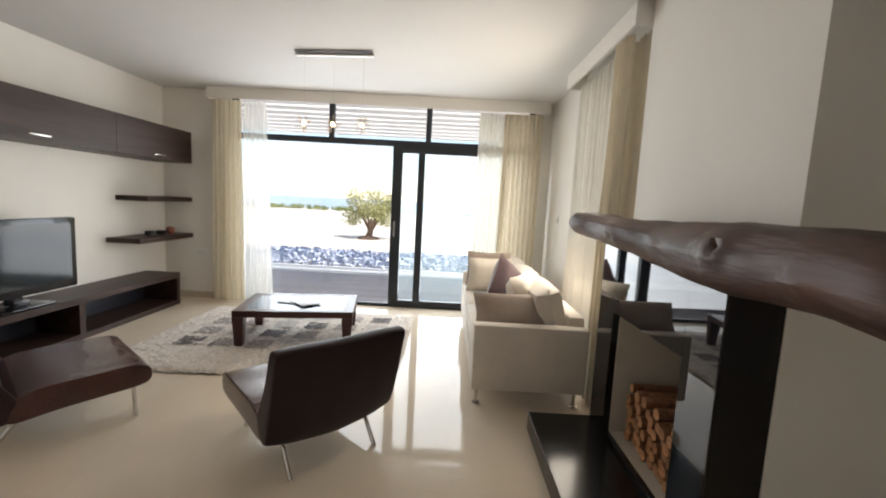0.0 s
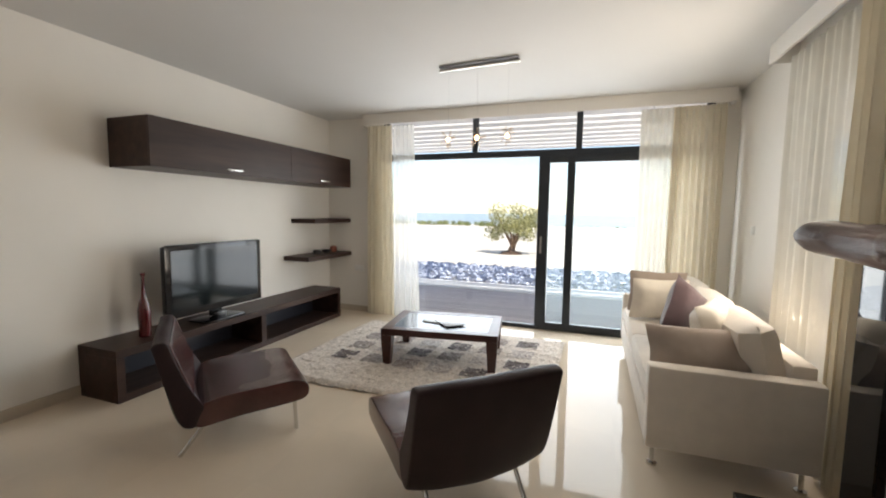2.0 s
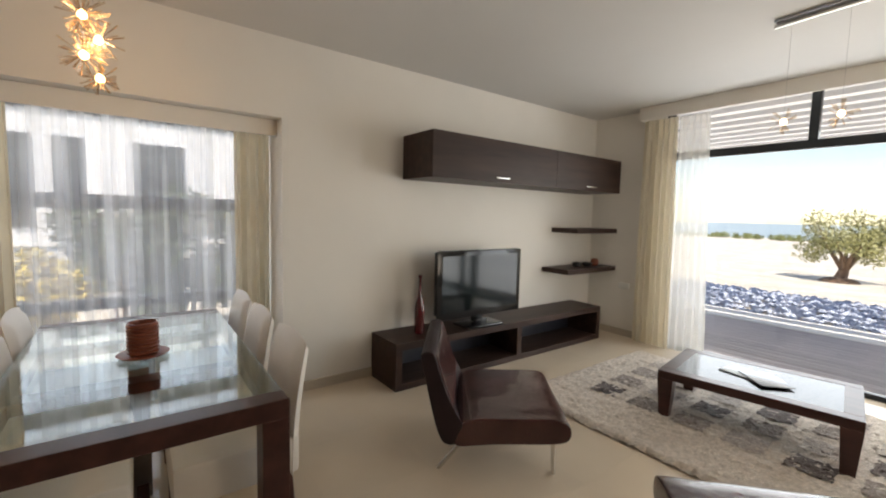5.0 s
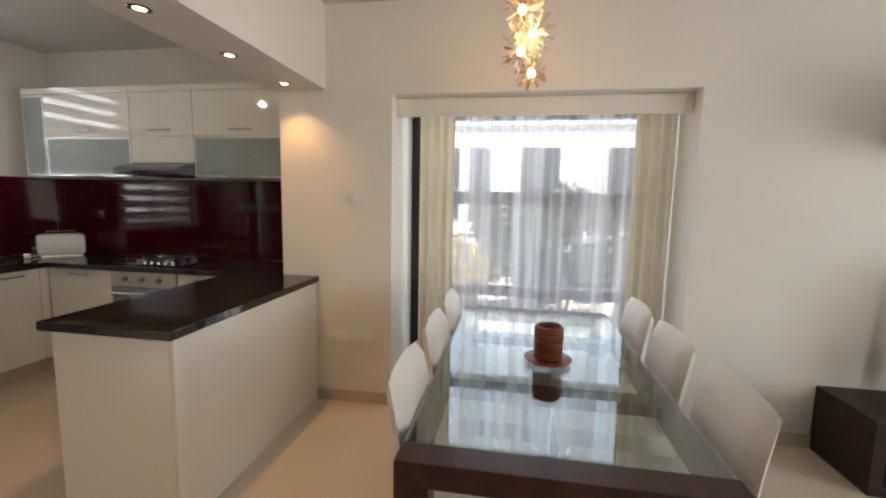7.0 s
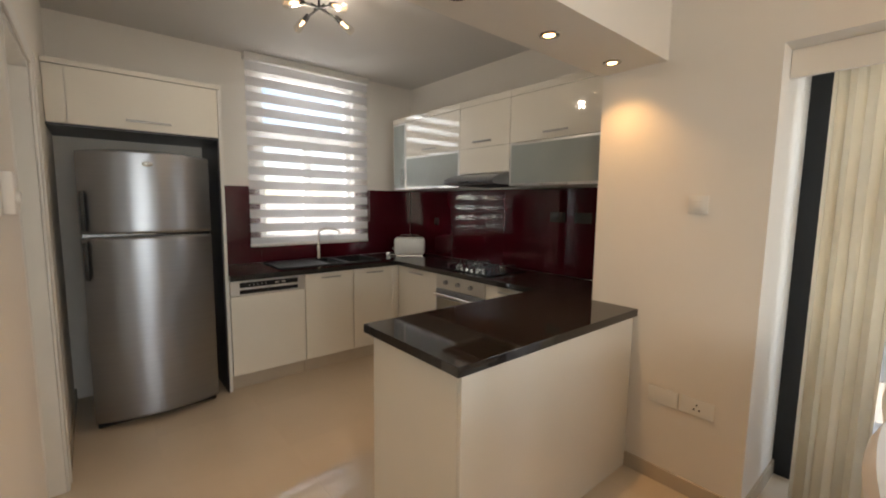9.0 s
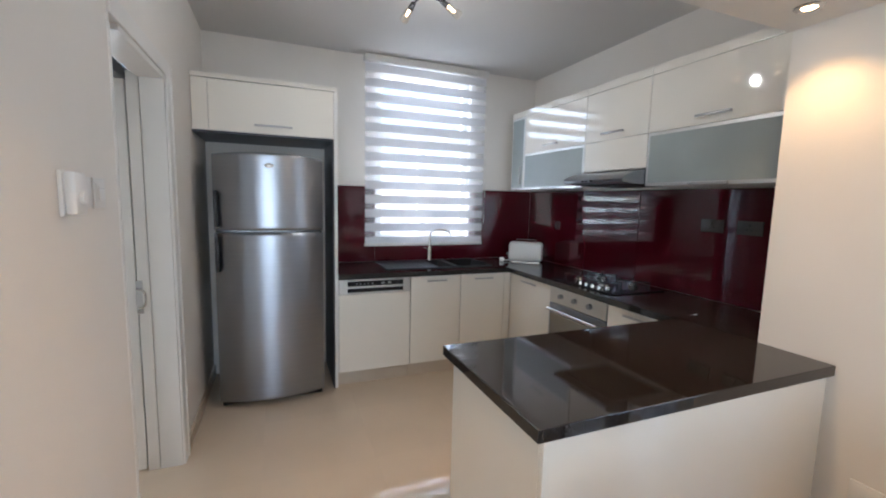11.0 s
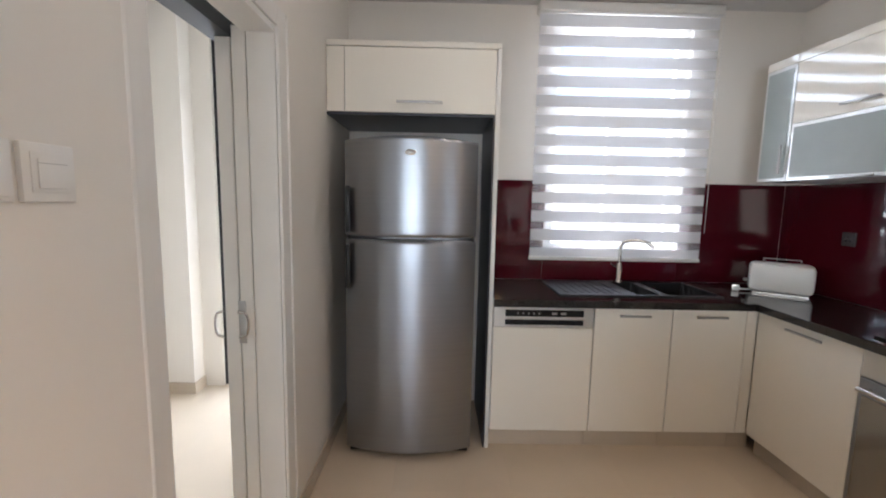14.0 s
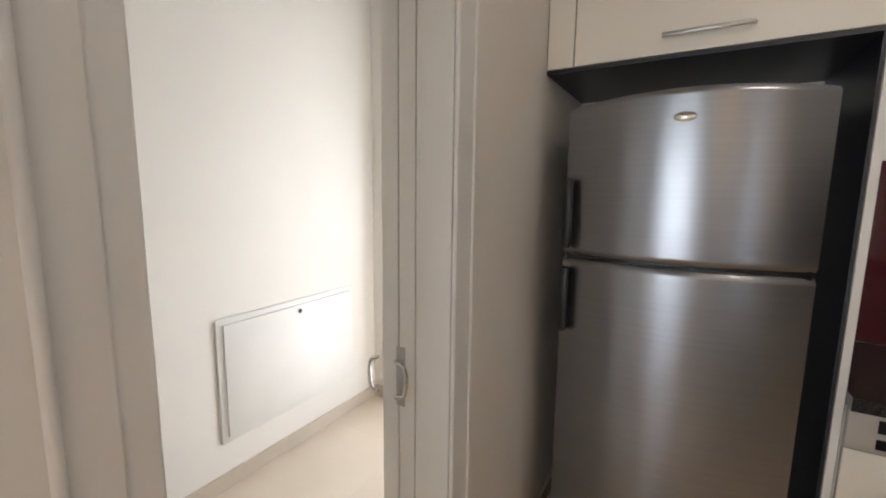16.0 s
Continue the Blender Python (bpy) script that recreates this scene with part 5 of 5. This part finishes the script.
# ---- doorway ----
def doorway():
    d = tagged(new("door_1"), "cream painted door casing with a white sliding door slid open", "door", "", "structure")
    a, b, zt = -1.66, -0.975, 2.05
    x0, x1 = DW - 0.012, DW
    part("casing", bx(x0, x1, a - 0.072, a + 0.018, 0, zt + 0.072, bev=0.004), CREAMIN, d, "", False)
    part("casing", bx(DW + 0.020, DW + 0.117, b - 0.014, b + 0.087, 0, zt, bev=0.004), CREAMIN, d, "", False)
    part("casing_step", bx(DW + 0.012, DW + 0.019, b + 0.028, b + 0.087, 0, zt, bev=0.002), CREAMIN, d, "", False)
    part("casing_bead", cy((DW + 0.002, b + 0.086, 0), (DW + 0.002, b + 0.086, zt), 0.007, n=10), CREAMIN, d)
    part("casing_bead", cy((x0, a - 0.066, 0), (x0, a - 0.066, zt + 0.07), 0.006, n=10), CREAMIN, d)
    part("casing", bx(x0, x1, a + 0.018, b + 0.089, zt, zt + 0.072, bev=0.004), CREAMIN, d, "", False)
    part("jamb", bx(DW + 0.001, DW + 0.105, a, a + 0.020, 0, zt, bev=0.002), CREAMIN, d, "", False)
    part("door_stop", bx(DW + 0.109, DW + 0.160, a - 0.02, a + 0.018, 0, zt, bev=0.002), CREAMIN, d, "", False)
    part("head", bx(DW, DW + 0.118, a + 0.02, b - 0.016, zt - 0.02, zt), CREAMIN, d, "", False)
    part("track", bx(DW + 0.165, DW + 0.255, a - 0.6, b - 0.02, zt - 0.035, zt + 0.02), BLACKFRAME, d, "black sliding track", False)
    leaf = part("leaf", bx(DW + 0.168, DW + 0.224, a - 0.60, a + 0.012, 0.008, zt - 0.037, bev=0.003), CREAMIN, d, "pale cream sliding leaf", False)
    part("lock_plate", bx(DW + 0.140, DW + 0.168, a + 0.0185, a + 0.0215, 0.86, 1.03, bev=0.001), HANDLE, leaf, "steel lock plate")
    for e, sx in ((DW + 0.160, DW + 0.125), (DW + 0.224, DW + 0.254)):
        y = a + 0.034
        bm = bmesh.new()
        pts = [Vector((e, y, 0.885))]
        for i in range(9):
            q = math.pi * i / 8
            pts.append(Vector((e + (sx - e) * math.sin(q) ** 0.5, y, 0.94 - 0.05 * math.cos(q))))
        for p, q in zip(pts, pts[1:] + [Vector((e, y, 0.995))]):
            if (q - p).length > 0.001:
                cyl(bm, p, q, 0.0055, n=8)
        part("pull_handle", bm, CHROME, leaf, "chrome bow handle")


doorway()


def plate(name, at, normal, w, h, label, cat, detail, mat=WHITEP):
    """A flush wall plate; normal is 'x+', 'x-' or 'y-'."""
    rz = {"x+": 90, "x-": -90, "y-": 0, "y+": 180}[normal]
    t = thing(name, label, cat, at, rz)
    part("face_plate", bx(-w / 2, w / 2, -0.010, -0.0005, -h / 2, h / 2, bev=0.002), mat, t)
    if detail == "switch":
        part("inner_frame", bx(-w * 0.36, w * 0.36, -0.0125, -0.010, -h * 0.34, h * 0.34, bev=0.001), WHITEP, t)
        part("rocker", bx(-w * 0.27, w * 0.27, -0.016, -0.0125, -h * 0.27, h * 0.25, bev=0.002), WHITEP, t)
        part("rocker_line", bx(-w * 0.27, w * 0.27, -0.0165, -0.016, h * 0.155, h * 0.165), HANDLE, t, "", False)
    elif detail == "socket":
        n = max(1, round(w / 0.075) // 2)
        for s in [(-w / 4 if n > 1 else 0), (w / 4)][:n]:
            for dx, dz in ((0, 0.014), (-0.012, -0.01), (0.012, -0.01)):
                part("pin_hole", bx(s + dx - 0.0035, s + dx + 0.0035, -0.0106, -0.0098, dz - 0.004, dz + 0.004), BLACKP, t, "", False)
    elif detail == "blank":
        part("cover", bx(-w / 2 + 0.008, w / 2 - 0.008, -0.012, -0.010, -h / 2 + 0.008, h / 2 - 0.008, bev=0.001), WHITEP, t)
    return t


plate("light_switch", (W, 0.275, 1.46), "x+", 0.085, 0.085, "white single light switch on the dining wall", "switch", "switch")
plate("wall_socket", (W, 0.34, 0.47), "x+", 0.148, 0.085, "white double wall socket low on the dining wall", "socket", "socket")
plate("blank_plate", (W, 0.18, 0.47), "x+", 0.148, 0.085, "white blank cover plate beside the wall socket", "socket", "blank")
plate("light_switch", (DW, -0.698, 1.467), "x-", 0.088, 0.088, "white light switch beside the doorway", "switch", "switch")
plate("light_switch", (DW, -0.597, 1.467), "x-", 0.088, 0.088, "white dimmer switch beside the doorway", "switch", "blank")
t = plate("thermostat", (DW, -0.497, 1.465), "x-", 0.075, 0.115, "white room thermostat beside the doorway", "thermostat", "blank")
part("housing", bx(-0.034, 0.034, -0.036, -0.012, -0.054, 0.054, bev=0.006), WHITEP, t)
part("dial", cy((0, -0.036, -0.01), (0, -0.044, -0.01), 0.017, 0.015, 20), WHITEP, t)
plate("wall_socket", (-3.50, N, 0.62), "y-", 0.14, 0.08, "white wall socket beside the terrace curtain", "socket", "blank")
plate("light_switch", (E, 5.75, 1.30), "x-", 0.08, 0.08, "white light switch on the wall behind the sofa", "switch", "switch")
plate("wall_socket", (KW + 0.009, -0.90, 1.355), "x+", 0.14, 0.08, "dark grey double socket set in the splashback", "socket", "socket", DARKPLATE)
plate("wall_socket", (KW + 0.009, -0.68, 1.355), "x+", 0.14, 0.08, "dark grey double socket set in the splashback", "socket", "socket", DARKPLATE)
plate("wall_socket", (KW + 0.009, -2.40, 1.26), "x+", 0.08, 0.08, "small dark socket set in the splashback", "socket", "socket", DARKPLATE)


def service_panel():
    t = thing("distribution_panel", "white metal electrical panel door set in the wall", "panel", (-0.25, -2.27, 0.0), -90)
    part("rim", bx(-0.45, 0.45, -0.014, -0.001, 0.235, 0.85, bev=0.003), WHITEP, t)
    part("panel_door", bx(-0.42, 0.42, -0.026, -0.014, 0.265, 0.82, bev=0.003), WHITEP, t)
    part("lock", cy((0.02, -0.026, 0.785), (0.02, -0.031, 0.785), 0.012, n=14), BLACKP, t, "small black lock")


service_panel()
w5 = tagged(new("window_5"), "tall black framed window of the service room", "window", "", "structure")
for a, b, c, d in ((-1.45, -1.38, 0.0, 2.55), (-0.73, -0.60, 0.0, 2.55), (-1.38, -0.73, 0.0, 0.07), (-1.38, -0.73, 2.49, 2.55), (-1.38, -0.73, 0.84, 0.90), (-1.38, -0.73, 2.02, 2.18)):
    part("window_frame", bx(a, b, -3.17, -3.11, c, d), BLACKFRAME, w5, "", False)
for c, d in ((0.07, 0.84), (0.90, 2.02)):
    p = part("pane", bx(-1.38, -0.73, -3.142, -3.138, c, d), CLEAR, w5, "", False)
    p.visible_shadow = False
for i in range(5):
    o = part("louvre", bx(-1.38, -0.73, -0.03, 0.03, -0.003, 0.003), WHITEP, w5, "white louvre slat", False)
    o.matrix_basis = pose(0, -3.14, 2.215 + i * 0.062, 35)

# ---- outside ----
structure("ground", bx(-1500, 1500, -400, 55, -0.6, -0.14), SAND, "pale sunlit sandy ground round the house")
structure("water", bx(-6000, 6000, 55, 9000, -9.0, -4.0), SEA, "pale hazy sea reaching the horizon", "sea")
structure("kerb", bx(-14, 14, 8.95, 9.68, -0.14, -0.035, bev=0.02), KERB, "white rendered kerb along the terrace", "kerb")


def pebble_bed():
    rnd = random.Random(5)
    verts, faces = [], []
    for _ in range(5200):
        x, y = rnd.uniform(-9, 5), rnd.uniform(9.75, 12.8)
        r = rnd.uniform(0.035, 0.085)
        z = -0.135 + r * 0.4 + rnd.uniform(0, 0.05)
        n = len(verts)
        a = rnd.uniform(0, 3)
        for k in range(5):
            verts.append((x + r * math.cos(a + k * 1.2566), y + r * math.sin(a + k * 1.2566), z))
        verts.append((x, y, z + r * 0.7))
        verts.append((x, y, z - r * 0.5))
        for k in range(5):
            faces.append((n + k, n + (k + 1) % 5, n + 5))
            faces.append((n + (k + 1) % 5, n + k, n + 6))
    me = bpy.data.meshes.new("pebbles")
    me.from_pydata(verts, [], faces)
    me.materials.append(PEBBLE)
    tagged(new("pebbles", me), "bed of blue-grey and white pebbles", "pebbles", "", "stuff")


pebble_bed()


def leaf_crown(centres, count, size, seed, mat=LEAF):
    """Many small leaves scattered round clump centres."""
    rnd = random.Random(seed)
    verts, faces = [], []
    for _ in range(count):
        cx, cy_, cz, r = rnd.choice(centres)
        d = Vector((rnd.gauss(0, 1), rnd.gauss(0, 1), rnd.gauss(0, 1))).normalized() * r * rnd.random() ** 0.4
        p = Vector((cx, cy_, cz)) + d
        u = Vector((rnd.gauss(0, 1), rnd.gauss(0, 1), rnd.gauss(0, 1))).normalized()
        v = u.cross(Vector((rnd.gauss(0, 1), rnd.gauss(0, 1), rnd.gauss(0, 1)))).normalized()
        s = size * rnd.uniform(0.6, 1.3)
        n = len(verts)
        verts += [p - u * s, p + v * s * 0.35, p + u * s, p - v * s * 0.35]
        faces.append((n, n + 1, n + 2, n + 3))
    me = bpy.data.meshes.new("crown")
    me.from_pydata([tuple(q) for q in verts], [], faces)
    me.materials.append(mat)
    return me


def olive_tree():
    t = thing("olive_tree", "small gnarled olive tree on the open sandy ground", "tree", (-3.38, 17.2, -0.14))
    bm = bmesh.new()
    rnd = random.Random(3)
    cyl(bm, (0, 0, 0), (0.08, 0, 0.35), 0.16, 0.11, 12)
    cs = []
    for k in range(7):
        a = k * 0.9 + rnd.uniform(-0.2, 0.2)
        m = Vector((0.08 + 0.28 * math.cos(a), 0.28 * math.sin(a), 0.75))
        e = Vector((0.1 + 0.7 * math.cos(a), 0.7 * math.sin(a), 1.1 + rnd.uniform(0, 0.6)))
        cyl(bm, (0.08, 0, 0.3), m, 0.07, 0.045, 8)
        cyl(bm, m, e, 0.045, 0.015, 8)
        cs.append((e.x, e.y, e.z, rnd.uniform(0.28, 0.45)))
        cs.append((m.x * 1.5, m.y * 1.5, m.z + 0.35, rnd.uniform(0.25, 0.4)))
    part("trunk", bm, TRUNK, t)
    o = new("crown", leaf_crown(cs + [(0.1, 0, 1.7, 0.4), (0.5, 0.1, 1.5, 0.45), (-0.75, 0, 0.85, 0.4), (0.95, 0, 0.9, 0.42), (0.85, 0.1, 1.4, 0.4), (-0.5, -0.2, 0.75, 0.3), (0.6, -0.3, 0.75, 0.3)], 6000, 0.055, 6))
    o.parent = t
    b = part("root_mound", lathe(bmesh.new(), [(0.45, 0), (0.38, 0.06), (0.2, 0.12), (0.02, 0.14)], 14), TRUNK, t, "earthy root mound")


olive_tree()


def scrub(name, x0, x1, y, n, h, seed, z=-0.14, lab="low green coastal scrub along the shore"):
    rnd = random.Random(seed)
    cs = [(rnd.uniform(x0, x1), y + rnd.uniform(-1.5, 1.5), z + h * rnd.uniform(0.2, 0.8), h * rnd.uniform(0.5, 1.0)) for _ in range(n)]
    tagged(new(name, leaf_crown(cs, n * 90, h * 0.22, seed, SCRUB)), lab, "scrub", "", "stuff")


scrub("shore_scrub", -80, -6, 50, 420, 0.42, 11)
scrub("shore_scrub", -6, 30, 53, 90, 0.16, 12)


def side_shrubs():
    rnd = random.Random(21)
    for y, h, s in ((0.85, 0.95, 1), (1.40, 1.68, 2), (2.0, 1.75, 3), (2.7, 1.6, 4), (3.4, 1.3, 5), (-0.6, 1.1, 6)):
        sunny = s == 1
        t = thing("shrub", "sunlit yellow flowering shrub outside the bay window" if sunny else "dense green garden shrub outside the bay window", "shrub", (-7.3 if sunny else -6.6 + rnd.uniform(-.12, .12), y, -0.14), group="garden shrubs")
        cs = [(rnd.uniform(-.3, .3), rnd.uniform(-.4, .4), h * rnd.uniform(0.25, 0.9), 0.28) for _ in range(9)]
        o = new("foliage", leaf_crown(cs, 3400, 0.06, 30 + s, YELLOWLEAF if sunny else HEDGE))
        o.parent = t
        bm = bmesh.new()
        for k in range(4):
            cyl(bm, (0, 0, 0), (rnd.uniform(-.25, .25), rnd.uniform(-.3, .3), h * 0.6), 0.025, 0.01, 6)
        part("stem", bm, TRUNK, t)


side_shrubs()


def neighbour():
    t = thing("neighbour_house", "pale grey rendered neighbouring house with flat roof", "house", (-15, 0, -0.14))
    part("wall", bx(-3, 0, -9, 12, 0, 4.0), NEIGHBOUR, t, "", False)
    part("roof_parapet", bx(-3.1, 0.1, -9.1, 12.1, 4.0, 4.3), KERB, t, "", False)
    for y, y2 in ((-6.0, -4.6), (-3.2, -2.0), (-0.85, -0.46), (-0.08, 0.52), (1.55, 2.72), (4.2, 5.4), (7.0, 8.2)):
        w = part("window", bx(0.001, 0.05, y, y2, 1.0, 3.3), BLACKFRAME, t, "", False)
        part("pane", bx(0.051, 0.06, y + 0.05, y2 - 0.05, 1.06, 3.24), BLACKP, w, "", False)
    b = thing("garden_wall", "long low grey rendered garden wall", "wall", (-9.5, 0, -0.14))
    part("masonry", bx(-0.2, 0, -8, 14, 0, 0.95), HILL, b, "", False)
    part("coping", bx(-0.24, 0.04, -8, 14, 0.95, 1.0), KERB, b, "", False)


neighbour()


def pergola():
    t = thing("pergola", "white painted slatted pergola over the terrace", "pergola", (0, 0, 0))
    for i in range(10):
        y = 7.0 + i * 0.46
        part("slat", bx(-9.5, 6.4, y, y + 0.30, 2.96, 3.02, bev=0.004), PERGOLA, t, "", False)
    for x in (-9.4, 6.2):
        part("rafter", bx(x, x + 0.1, N + 0.26, 11.3, 3.021, 3.14), PERGOLA, t, "", False)
        part("post", bx(x, x + 0.1, 11.2, 11.3, -0.14, 3.02), PERGOLA, t, "", False)


pergola()
lan = thing("outdoor_lantern", "small white lantern hanging on the terrace", "lamp", (0.28, 7.3, 2.92))
part("shade", lathe(bmesh.new(), [(0.09, -0.32), (0.1, -0.30), (0.1, -0.2), (0.05, -0.15), (0.01, -0.14)], 16), PERGOLA, lan)
part("cord", cy((0, 0, -0.15), (0, 0, 0), 0.004, n=6), BLACKFRAME, lan)

# ---- deck boards and floor tiles, piece by piece ----
deck = tagged(new("terrace"), "weathered grey timber terrace decking", "terrace", "", "structure")
plank = mesh_of("deck_board", bx(-7, 7, -0.068, 0.068, -0.02, 0, bev=0.003), DECK)
for i in range(16):
    o = new("deck_board", plank)
    o.parent = deck
    o.matrix_basis = pose(-1.0, N + 0.33 + i * 0.145, -0.045)
tagged(part("deck_frame", bx(-7.9, 5.9, N + 0.26, 8.94, -0.14, -0.07), BLACKFRAME, None, "", False), "dark joists under the terrace boards", "terrace", "", "structure")

tiles = tagged(new("floor_tiles"), "large polished cream porcelain floor tiles", "floor", "", "structure")
TS = 0.6


def tile_mesh(w, d):
    return mesh_of("floor_tile", bx(-w / 2 + 0.00015, w / 2 - 0.00015, -d / 2 + 0.00015, d / 2 - 0.00015, -0.006, 0), TILE)


TM = tile_mesh(TS, TS)
for i in range(-8, 5):
    for j in range(-5, 11):
        x, y = 0.1 + i * TS, 0.15 + j * TS
        o = new("floor_tile", TM)
        o.parent = tiles
        o.matrix_basis = pose(x, y, 0.0)
